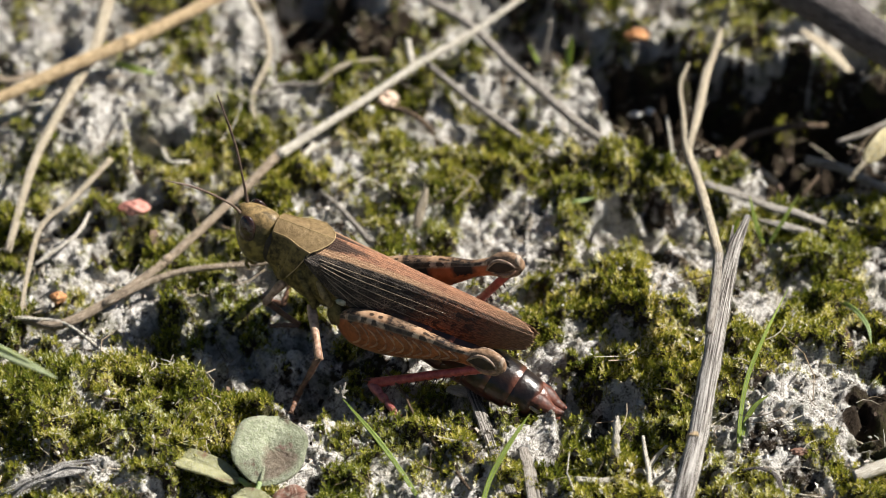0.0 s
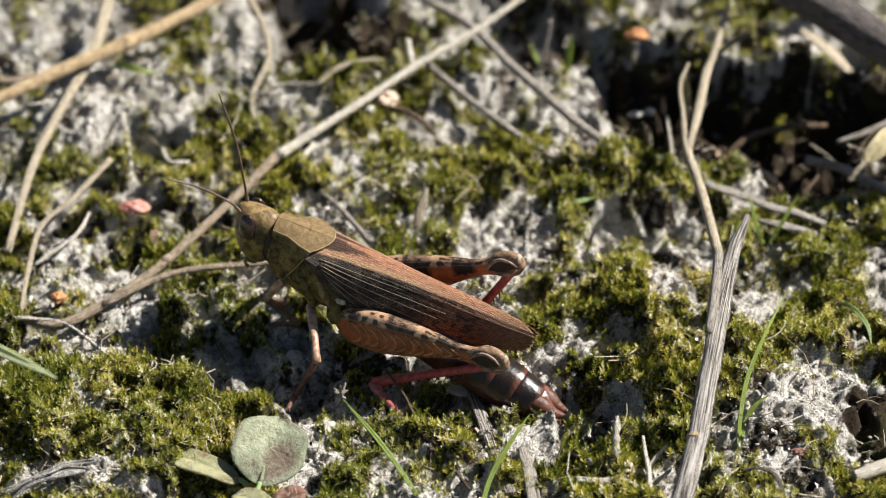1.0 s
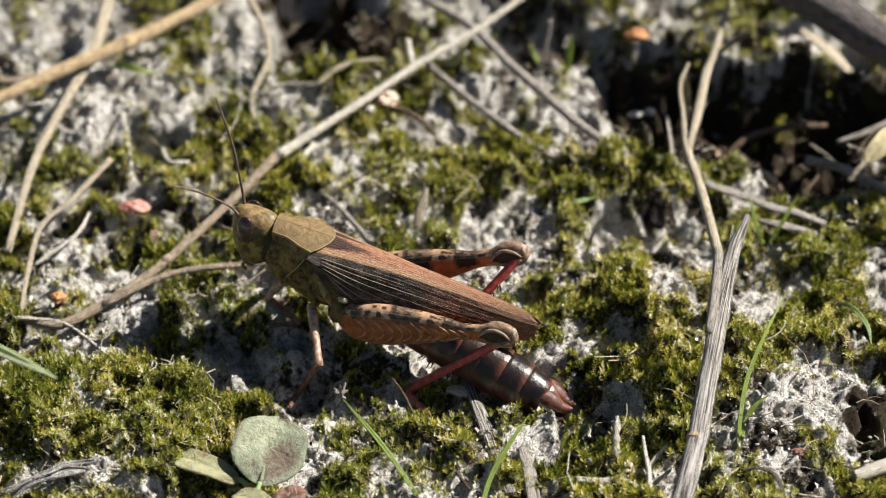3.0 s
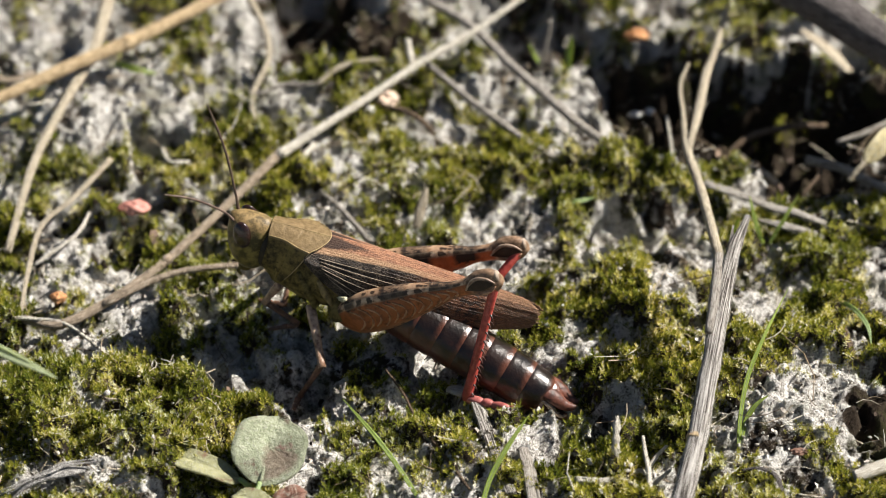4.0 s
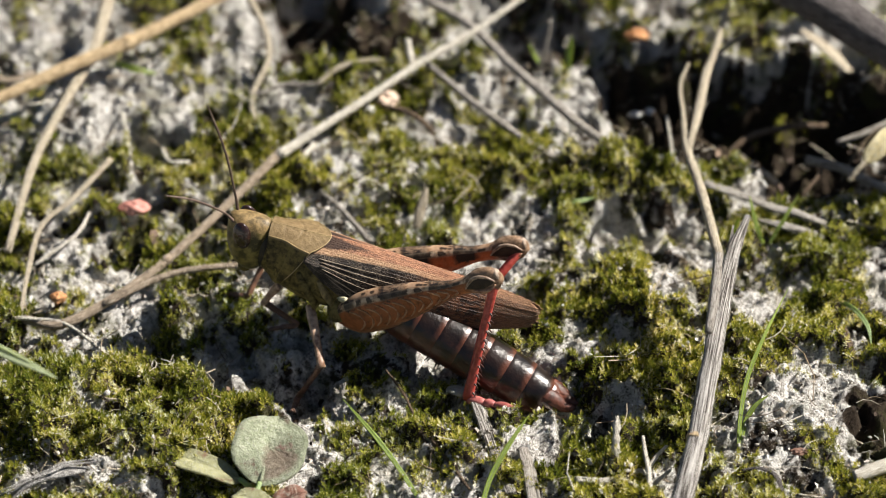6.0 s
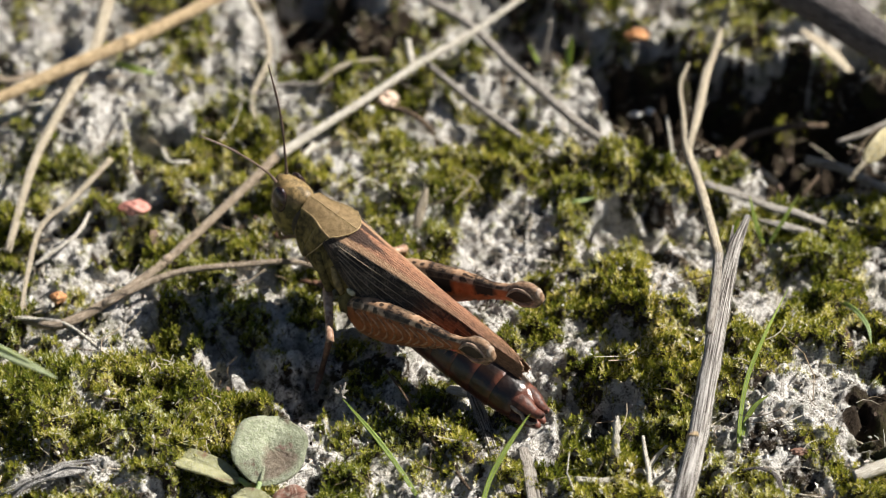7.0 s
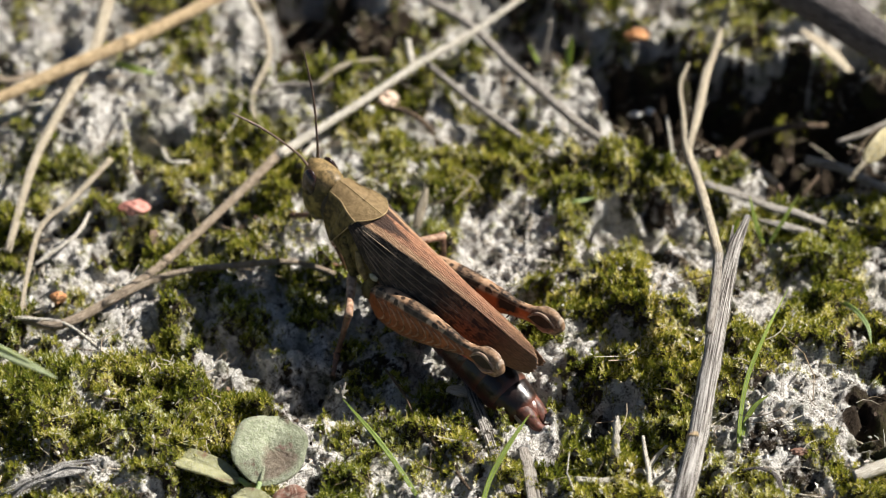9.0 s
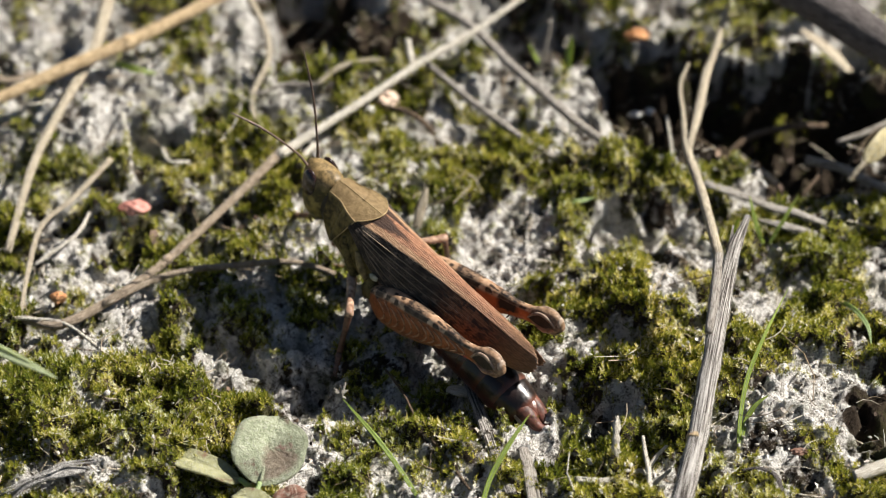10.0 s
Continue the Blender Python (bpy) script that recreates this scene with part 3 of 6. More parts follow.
stem("dry_stalk", "thick tan dry grass stalk over bare soil", "stalk", TAN, [0.42, 0.50, 0.50, 0.42],
     [(-31.7, 11.1, 3.2), (-25.9, 15.3, 3.2), (-21.4, 18.6, 3.0), (-15.6, 23.6, 2.8)], joints=(0.62,))
stem("dry_stalk", "flat pale straw resting on grey soil", "stalk", STRAW, [0.50, 0.42, 0.34, 0.31, 0.27],
     [(-24.0, 24.2, 2.3), (-24.8, 17.8, 2.2), (-26.6, 12.3, 1.9), (-28.2, 7.0, 1.4), (-29.3, -1.2, 0.9)], flat=0.55)
stem("dry_stalk", "forked pale straw bit on grey soil", "stalk", STRAW, [0.23, 0.23, 0.21, 0.19, 0.15],
     [(-22.9, 7.5, 1.4), (-25.2, 3.8, 1.2), (-27.2, 1.2, 1.0), (-27.8, -3.0, 0.8), (-28.0, -6.9, 0.5)], flat=0.6)
stem("curled_stalk", "curled thin dry stem over moss", "stalk", STRAW, [0.27, 0.23, 0.23, 0.19, 0.15],
     [(-14.0, 23.2, 3.0), (-12.6, 19.6, 2.4), (-12.4, 17.0, 2.0), (-13.3, 14.5, 1.5), (-13.3, 12.5, 1.2), (-12.2, 10.7, 0.5)])
stem("grey_twig", "long grey weathered twig sloping over moss", "twig", GREY, [0.31, 0.34, 0.36, 0.34, 0.31],
     [(-2.0, 23.3, 3.0), (1.9, 20.3, 2.6), (4.6, 16.7, 2.2), (7.0, 13.8, 1.9), (9.7, 10.7, 1.5), (13.5, 7.8, 0.8)])
stem("grey_twig", "thin brownish grey twig lying on soil", "twig", GREY, [0.23, 0.27, 0.27, 0.23],
     [(-1.2, 17.4, 1.6), (1.8, 13.7, 1.4), (4.6, 10.8, 1.2), (6.9, 8.8, 0.9), (9.4, 7.3, 0.6)])
fork = stem("forked_stem", "pale dry forked stem leaning over a dark hollow", "stalk", STRAW, [0.34, 0.36, 0.31, 0.18, 0.14, 0.09],
     [(17.8, -8.4, 7.6), (17.2, -0.4, 5.7), (16.6, 4.9, 4.5), (16.5, 9.2, 4.1), (16.5, 12.4, 3.9), (17.2, 14.9, 3.7)])
part("branch", tube("branch", [(16.6, 4.9, 4.5), (17.5, 8.8, 4.5), (18.3, 13.0, 4.4), (19.0, 15.4, 4.3), (20.2, 20.5, 4.2)], [0.23, 0.33, 0.33, 0.23, 0.21], STRAW, seed=4), fork, "paler side branch")
part("lower_end", tube("lower_end", [(17.8, -8.4, 7.6), (17.4, -11.6, 7.2), (16.9, -14.2, 6.3)], [0.31, 0.34, 0.27], GREY, seed=5), fork, "greyer lower end")
stalk = stem("broken_stalk", "split grey weathered stalk standing upright with a broken tip", "stalk", WEATHERED, [0.19, 0.46, 0.57, 0.61, 0.67, 0.73, 0.77],
     [(20.0, -4.1, 7.0), (19.0, -6.7, 6.5), (18.1, -10.5, 6.1), (17.1, -15.3, 4.9), (16.0, -20.6, 3.3), (14.6, -25.5, 1.6), (12.1, -32.8, -1.9)], flat=0.8, sides=16, rough=0.22)
part("splinter", tube("splinter", [(19.0, -4.8, 6.8), (18.6, -7.1, 6.4), (17.7, -10.9, 6.0), (17.0, -14.0, 5.6)], [0.06, 0.22, 0.26, 0.15], GREY, seed=8, rough=0.4, flat=0.6), stalk, "darker split-off strip")
part("node", tube("node", [(16.1, -20.3, 3.3), (16.0, -20.5, 3.3), (15.9, -20.8, 3.3)], [0.60, 0.64, 0.61], TAN, seed=9, sides=16, flat=0.82), stalk, "rusty ring at the joint")
stem("thick_twig", "thick dark grey round twig above the soil", "twig", DARKWOOD, [1.36, 1.42, 1.42, 1.46, 1.42],
     [(4.0, 40.6, 7.0), (12.7, 31.0, 7.0), (20.6, 22.8, 7.0), (26.6, 17.1, 7.0), (36.5, 6.7, 7.0)], sides=20)
stem("curled_stalk", "tiny wiry dry stem at a hollow", "stalk", PALE, [0.10, 0.11, 0.11, 0.11],
     [(15.6, 11.7, 1.6), (15.8, 9.5, 1.2), (16.0, 7.7, 0.9), (16.8, 7.3, 0.8)])
stem("dry_stalk", "short straw bit in dark soil", "stalk", STRAW, [0.23, 0.25, 0.19],
     [(20.7, 9.8, -0.5), (22.0, 8.8, -0.8), (23.3, 7.4, -1.0)])
stem("grey_twig", "short grey twig on dark crumbly soil", "twig", GREY, [0.34, 0.34, 0.31, 0.27],
     [(25.1, 8.1, 0.8), (27.5, 7.2, 0.8), (29.0, 6.3, 0.6), (30.9, 5.1, 0.5)])
stem("curled_stalk", "dark curved rootlet over humus", "root", BROWN, [0.19, 0.23, 0.23, 0.19],
     [(19.2, 9.1, -0.6), (21.1, 10.8, 0.2), (23.9, 11.6, 0.6), (26.9, 12.3, 0.2)])
stem("curled_stalk", "thin greyish rootlet over humus", "root", GREY, [0.19, 0.23, 0.27],
     [(27.4, 10.1, 0.6), (29.4, 10.7, 0.9), (31.8, 11.9, 1.2)])
stem("dry_stalk", "short grey straw on moss", "stalk", GREY, [0.15, 0.19, 0.19],
     [(-8.4, 4.8, 0.9), (-6.9, 2.9, 0.9), (-4.9, -0.0, 0.7)])
stem("dry_stalk", "short pale straw bit on moss", "stalk", PALE, [0.23, 0.27, 0.23],
     [(-10.6, 5.6, 0.8), (-9.9, 7.6, 1.0), (-8.9, 9.4, 1.1)], flat=0.6)
stem("flat_stick", "flat grey weathered stick under the insect", "stick", WEATHERED, [0.38, 0.46, 0.46, 0.42],
     [(1.6, -11.8, -0.5), (2.4, -14.8, -0.4), (3.3, -18.8, 0.1), (4.3, -22.5, 0.3)], flat=0.45)
stem("flat_stick", "short dark grey flat stick in moss", "stick", GREY, [0.38, 0.46, 0.46],
     [(5.1, -18.7, 0.3), (5.5, -20.9, 0.3), (5.8, -23.7, 0.2)], flat=0.45)
stem("dry_spikelet", "narrow pale dry spikelet standing in moss", "seed head", PALE, [0.08, 0.19, 0.27, 0.17, 0.29, 0.19, 0.29, 0.19, 0.27, 0.15, 0.11, 0.08],
     [(11.0, -19.3, 4.0), (10.9, -20.0, 3.2), (10.9, -20.4, 2.4), (11.0, -21.0, 1.5), (11.1, -21.7, 0.6)], flat=0.7, rough=0.5)
root = stem("rootlet", "branched pale bare rootlet over moss", "root", PALE, [0.11, 0.15, 0.19, 0.19],
     [(12.7, -19.2, 2.0), (12.8, -20.4, 1.8), (13.0, -22.0, 1.5), (13.0, -24.2, 1.0)])
part("branch", tube("branch", [(12.9, -21.3, 1.1), (13.5, -20.6, 1.6), (14.2, -20.0, 2.0)], [0.17, 0.14, 0.09], PALE, seed=6), root)
part("branch", tube("branch", [(13.2, -22.4, 0.8), (13.7, -22.1, 1.2), (14.4, -21.7, 1.6)], [0.17, 0.14, 0.09], PALE, seed=6), root)
part("branch", tube("branch", [(12.9, -21.5, 1.0), (12.4, -21.3, 1.1), (11.9, -21.5, 1.0)], [0.17, 0.14, 0.09], PALE, seed=6), root)
stem("dry_stalk", "thin pale rootlet lying on moss", "root", PALE, [0.31, 0.23, 0.15, 0.13, 0.13],
     [(8.4, -21.9, 0.8), (10.0, -22.1, 1.0), (11.3, -22.0, 1.0), (12.4, -22.6, 0.9), (13.1, -23.4, 0.7)], rough=0.35)
stem("flat_stick", "cut pale straw end over dark soil", "stick", PALE, [0.46, 0.50, 0.50],
     [(26.0, -21.8, 1.0), (27.2, -21.4, 1.2), (29.2, -20.6, 1.4)], flat=0.8)
bark = stem("bark_strip", "ragged grey-black bark strip on pale crumbs", "bark", BARK, [0.12, 0.32, 0.38, 0.30, 0.14],
     [(-27.5, -23.4, 0.9), (-26.1, -22.9, 1.5), (-24.7, -22.4, 1.8), (-23.5, -21.7, 1.6), (-22.2, -21.0, 1.0)], flat=0.5, rough=0.5)
part("splinter", tube("splinter", [(-27.7, -23.7, 1.5), (-25.8, -22.9, 2.0), (-24.6, -22.5, 2.3), (-23.7, -21.8, 2.1), (-21.9, -21.1, 1.7)], [0.05, 0.13, 0.11, 0.15, 0.04], BARK, seed=21, rough=0.5, flat=0.6), bark, "ragged bark splinter")
part("splinter", tube("splinter", [(-27.1, -24.4, 1.6), (-26.1, -23.6, 2.1), (-24.6, -23.1, 2.4), (-23.1, -22.5, 2.2), (-22.5, -22.0, 1.8)], [0.06, 0.15, 0.12, 0.17, 0.05], BARK, seed=34, rough=0.5, flat=0.6), bark, "ragged bark splinter")
part("splinter", tube("splinter", [(-27.9, -23.2, 1.2), (-25.8, -22.4, 1.7), (-24.7, -22.0, 2.0), (-23.9, -21.3, 1.8), (-21.7, -20.5, 1.4)], [0.04, 0.10, 0.08, 0.11, 0.03], BARK, seed=16, rough=0.5, flat=0.6), bark, "ragged bark splinter")
stem("dry_stalk", "thin pale rootlet on bare soil", "root", PALE, [0.15, 0.15, 0.11, 0.11],
     [(-29.7, -7.2, 0.7), (-27.0, -7.5, 0.8), (-24.8, -8.0, 0.8), (-22.0, -10.5, 0.5)])
stem("thin_stem", "hair-thin brown stem standing in moss", "stalk", BROWN, [0.08, 0.08, 0.10, 0.10],
     [(-3.7, -12.4, 1.0), (-2.5, -14.6, 1.0), (-1.6, -16.8, 0.9), (1.7, -22.3, 0.4)])
stem("dry_stalk", "brown curved straw end by a pale bud", "stalk", BROWN, [0.19, 0.23, 0.23, 0.15],
     [(-3.7, 13.2, 1.0), (-2.7, 12.7, 1.2), (-1.5, 11.9, 1.0), (-0.6, 11.0, 0.5)])
stem("dry_stalk", "upright thin grey stub among moss", "stalk", GREY, [0.15, 0.19, 0.19],
     [(7.6, 19.2, 4.0), (7.3, 18.6, 2.2), (7.0, 18.0, 0.8)])
stem("dry_stalk", "thin straw across the soil edge", "stalk", STRAW, [0.15, 0.19, 0.19, 0.15],
     [(-8.9, 15.2, 1.4), (-7.4, 16.8, 1.6), (-5.4, 17.6, 1.6), (-3.4, 17.7, 1.4)])
stem("dry_stalk", "small upright grey straw", "stalk", PALE, [0.23, 0.27, 0.23],
     [(-2.5, 18.3, 3.0), (-2.3, 17.3, 2.2), (-2.0, 16.3, 1.5)])
stem("dry_stalk", "thin dry stem on shaded soil", "stalk", GREY, [0.15, 0.19, 0.15],
     [(19.3, 16.7, 3.0), (20.2, 17.3, 3.4), (21.6, 18.1, 3.8)])
stem("dry_stalk", "thin pale stem lying on soil", "stalk", PALE, [0.13, 0.15, 0.13],
     [(-22.5, 12.7, 1.0), (-21.9, 9.8, 1.0), (-21.5, 7.3, 0.6)])
stem("dry_stalk", "thin pale stem beside the straw", "stalk", PALE, [0.13, 0.15, 0.13],
     [(-27.5, -2.2, 0.6), (-25.0, 0.2, 0.9), (-24.2, 2.3, 0.8), (-24.0, 4.6, 0.5)])
stem("curled_stalk", "thin curled rootlet on humus", "root", BROWN, [0.15, 0.15, 0.11],
     [(24.6, 4.8, 0.5), (25.9, 6.4, 0.9), (26.3, 7.9, 0.6)])
stem("dry_leaf", "upright pinkish brown dry leaf strip in moss", "leaf", STRAW, [0.11, 0.31, 0.34, 0.27],
     [(-1.1, 3.3, 2.6), (-1.3, 2.7, 2.0), (-1.6, 2.0, 1.3), (-1.8, 1.4, 0.6)], flat=0.25)
stem("curled_stalk", "black curved rootlet on crumbly soil", "root", DARKWOOD, [0.10, 0.15, 0.19, 0.15],
     [(18.9, -21.1, 0.9), (20.1, -21.2, 1.2), (21.1, -21.8, 1.0), (21.5, -23.3, 0.5)], flat=0.6)
stem("dry_leaf", "small withered reddish sprout on pale soil", "leaf", BROWN, [0.11, 0.23, 0.19, 0.11],
     [(26.4, -9.1, 1.6), (26.6, -10.0, 1.2), (26.9, -10.8, 0.8), (27.6, -11.4, 0.4)], flat=0.4)
stem("dry_leaf", "flat pale yellow dry leaf under the thick twig", "leaf", STRAW, [0.23, 0.57, 0.57, 0.31],
     [(25.6, 20.5, 2.0), (26.7, 19.2, 2.0), (27.8, 17.7, 1.9), (28.8, 16.2, 1.7)], flat=0.2)
stem("flat_stick", "broad flat grey weathered stick on humus", "stick", GREYFLAT, [0.30, 0.44, 0.46, 0.44, 0.30],
     [(17.9, 5.6, 0.9), (20.0, 4.5, 0.9), (22.4, 3.3, 0.8), (24.2, 2.6, 0.8), (26.0, 1.8, 0.6)], flat=0.5, rough=0.35)
stem("flat_stick", "short flat grey weathered stick beside moss", "stick", GREYFLAT, [0.25, 0.42, 0.42, 0.25],
     [(21.4, 2.3, 0.5), (22.9, 1.6, 0.7), (24.4, 1.1, 0.7), (25.9, 0.5, 0.5)], flat=0.5, rough=0.35)
stem("bark_chip", "pale flat bark chip on the soil", "bark", PALE, [0.31, 0.57, 0.61, 0.34],
     [(0.3, -12.5, -0.6), (0.8, -12.7, -0.5), (1.3, -12.9, -0.5), (1.8, -13.1, -0.6)], flat=0.35)
stem("dry_stalk", "thin grey straw lying over moss", "stalk", GREY, [0.11, 0.15, 0.15, 0.11],
     [(-14.5, 15.0, 1.6), (-13.1, 14.2, 1.5), (-11.3, 15.1, 1.5), (-8.9, 15.5, 1.2)])
stem("dry_stalk", "pale thin straw on bare soil", "stalk", PALE, [0.11, 0.15, 0.15],
     [(-19.5, 9.1, 1.0), (-18.9, 7.6, 1.1), (-17.5, 7.7, 0.9)])
stem("dry_stalk", "brown flat straw over grey soil", "stalk", BROWNISH, [0.27, 0.34, 0.31],
     [(-31.8, 16.0, 1.4), (-30.5, 15.7, 1.4), (-29.0, 16.7, 1.2)], flat=0.5)
blade("tall green grass blade with a keel", GREEN, 0.31, [(18.9, -19.0, 0.0), (19.0, -17.3, 1.4), (19.5, -15.2, 3.2), (20.6, -13.2, 5.0), (22.3, -10.3, 6.6)])
blade("short green grass blade at the soil edge", GREEN, 0.36, [(19.0, -18.3, 0.1), (19.4, -17.1, 1.2), (20.0, -16.5, 2.0), (20.9, -16.1, 2.6)])
blade("cut green grass blade with a pale frayed tip", GREEN, 0.34, [(-1.0, -23.8, 0.0), (-3.0, -20.8, 1.2), (-4.6, -18.9, 2.2), (-6.5, -16.7, 3.0)])
blade("thin grass blade standing before the insect", GREEN, 0.38, [(2.4, -23.5, 0.0), (3.0, -22.0, 1.2), (4.1, -20.6, 2.6), (5.5, -19.1, 4.0)])
blade("broad pale green grass blade leaning over moss", PALEBLADE, 0.9, [(-43.0, -13.0, 0.5), (-37.0, -17.0, 9.0), (-30.6, -19.0, 11.5), (-28.0, -20.5, 11.6), (-25.6, -21.6, 11.2), (-23.6, -22.2, 10.4)])
blade("tiny green seedling blade on moss", GREEN, 0.31, [(21.7, 0.3, 0.2), (21.2, 0.8, 1.4), (20.7, 2.2, 3.0)])
blade("tiny green seedling blade on moss", GREEN, 0.27, [(22.1, 0.3, 0.2), (23.0, 1.1, 1.6), (24.0, 2.1, 3.0)])
blade("tiny green seedling blade on moss", GREEN, 0.31, [(19.4, 0.1, 0.2), (19.6, 0.5, 1.2), (20.0, 0.8, 2.2)])
blade("tiny green seedling blade by soil", GREEN, 0.54, [(8.9, 18.1, 0.2), (9.0, 18.6, 1.4), (9.2, 19.1, 2.6)])
blade("tiny green seedling blade by soil", GREEN, 0.31, [(7.0, 18.7, 0.2), (6.5, 19.0, 0.9), (6.1, 19.3, 1.8)])
blade("small curled pale green blade on moss", PALEGREEN, 0.34, [(26.1, -5.3, 0.6), (27.2, -7.0, 1.2), (27.9, -8.8, 1.4), (28.1, -10.0, 0.8)])
blade("short yellow-green blade lying on moss", PALEGREEN, 0.38, [(8.0, 3.9, 0.6), (9.1, 3.6, 1.0), (10.5, 4.1, 1.0)])
blade("small green blade lying on pale soil", GREEN, 0.46, [(-23.3, 18.0, 1.0), (-21.8, 17.0, 1.3), (-20.2, 16.8, 1.0)])
cut = [o for o in scene.objects if o.get("label", "").startswith("cut green")][0]
frays = random.Random(3)
for k in range(16):
    a = Vector((-6.53, -16.66, 3.00))
    b = a + Vector((frays.uniform(-0.75, 0.5), frays.uniform(-0.2, 0.6), frays.uniform(-0.2, 0.8)))
    part("frayed_fibre", tube("frayed_fibre", [a, (a + b) / 2 + Vector((frays.uniform(-0.1, 0.1), 0, 0.06)), b], [0.10, 0.11, 0.05], GREYFLAT, 6, 5), cut, "dry pale frayed end")


# ---- small leaves and bits ----
def herb_leaf(name, label, material, centre, length, width, axis, normal, petiole, curl=0.2, stalk=None):
    """A small leaf with a midrib, a slightly cupped blade of some thickness and a stalk."""
    def fn(u, v):
        s, w = u * 2 - 1, v * 2 - 1
        half = width * 0.5 * (1 - abs(s) ** 2.3) ** 0.6 * (1 + 0.04 * math.sin(9 * u))
        x = s * length * 0.5
        y = w * half
        z = curl * (y * y / width) - 0.09 * length * s * s - 0.10 * max(0, 1 - abs(w) * 7) + 0.14 * noise.noise(Vector((s * 1.6 + length, w * 1.3, width)))
        return Vector((x, y, z))
    e = thing(name, label, "leaf", centre, "small herb leaves" if name == "oval_leaf" else "")
    x = Vector(axis).normalized()
    y = Vector(normal).cross(x).normalized()
    e.rotation_euler = Matrix((x, y, x.cross(y))).transposed().to_euler()
    b = part("blade", surface("blade", fn, 26, 15, material), e)
    m = b.modifiers.new("thickness", "SOLIDIFY")
    m.thickness = 0.14 * MM
    part("petiole", tube("petiole", [(-length * 0.5, 0, -0.1), (-length * 0.5 - petiole * 0.5, 0.05, -0.25), (-length * 0.5 - petiole, 0, -0.6)], [0.16, 0.18, 0.2], stalk or PALEGREEN), e)
    part("midrib", tube("midrib", [(-length * 0.5, 0, -0.16), (0, 0, -0.1), (length * 0.42, 0, -0.17)], [0.12, 0.08, 0.03], material), e)
    return e


LITTER_RED = leaf_material("withered_leaf", (0.20, 0.09, 0.06), (0.36, 0.18, 0.13), (0.10, 0.05, 0.04))
DRYLEAF = leaf_material("dry_leaf", (0.55, 0.46, 0.24), (0.76, 0.67, 0.42), (0.3, 0.2, 0.1))
herb_leaf("round_leaf", "round grey-green leaf with dusty rusty flecks beside moss", LEAF, (-11.0, -19.8, 1.6), 5.4, 4.9, (0.2, 1, 0.12), (0.1, -0.25, 1), 1.6)
herb_leaf("oval_leaf", "oval yellow-green leaf with a reddish tip near the soil", LEAF_B, (-15.2, -21.0, 1.3), 5.0, 1.9, (-1, 0.36, 0.12), (0.35, -0.05, 1), 0.9)
herb_leaf("oval_leaf", "small yellow-green leaf tip among crumbs", LEAF_B, (-11.9, -23.7, 1.0), 2.6, 1.5, (-1, 0.1, 0.2), (0, -0.1, 1), 0.5)
herb_leaf("oval_leaf", "small withered reddish brown leaf", LITTER_RED, (-9.7, -23.3, 0.7), 2.2, 1.6, (1, 0.3, 0.2), (0, -0.3, 1), 0.3)
herb_leaf("oval_leaf", "pale yellow dry leaf hanging by the twig", DRYLEAF, (29.7, 5.8, 4.2), 3.2, 1.4, (0.6, 0.7, 0.3), (0.5, -0.5, 1), 1.6, stalk=STRAW)

def bit(name, label, category, material, centre, radii, bumpy=0.55, seed=1.0, freq=2.3):
    ob = new(name, ball(name, (0, 0, 0), radii, material, 18, 24, bumpy, seed, freq))
    ob.location = [c * MM for c in centre]
    return tagged(ob, label, category)


bit("husk", "smooth pinkish red husk on soil", "husk", HUSK, (-21.1, 3.1, 0.9), (1.05, 0.6, 0.5), 0.35, 1.0, 2.2)
bit("bud", "pinkish dry bud on moss", "bud", PINK, (-3.9, 13.9, 1.1), (0.75, 0.65, 0.6), seed=2.7)
bit("grit", "white round grit grain on moss", "stone", WHITE, (-5.2, 13.1, 0.9), (0.36, 0.36, 0.4), seed=4.4)
bit("flake", "orange dry leaf flake on soil", "leaf", ORANGE, (13.9, 19.8, 2.1), (0.9, 0.55, 0.35), seed=6.1)
bit("flake", "orange dry leaf flake on soil", "leaf", ORANGE, (-25.6, -5.3, 0.6), (0.5, 0.4, 0.35), seed=7.8)
bit("grit", "white elongated grit in the dark hollow", "stone", WHITE, (13.7, 15.3, -1.5), (0.5, 0.25, 0.25), seed=9.5)
bit("grit", "white elongated grit in the dark hollow", "stone", WHITE, (14.7, 15.6, -1.5), (0.35, 0.25, 0.25), seed=11.2)
bit("flake", "small orange-pink flake on moss", "leaf", ORANGE, (19.3, -8.9, 0.8), (0.25, 0.2, 0.2), seed=12.9)
bit("flake", "rusty flake on crumbly soil", "leaf", RUST, (22.7, -19.2, 0.6), (0.5, 0.3, 0.15), seed=14.6)

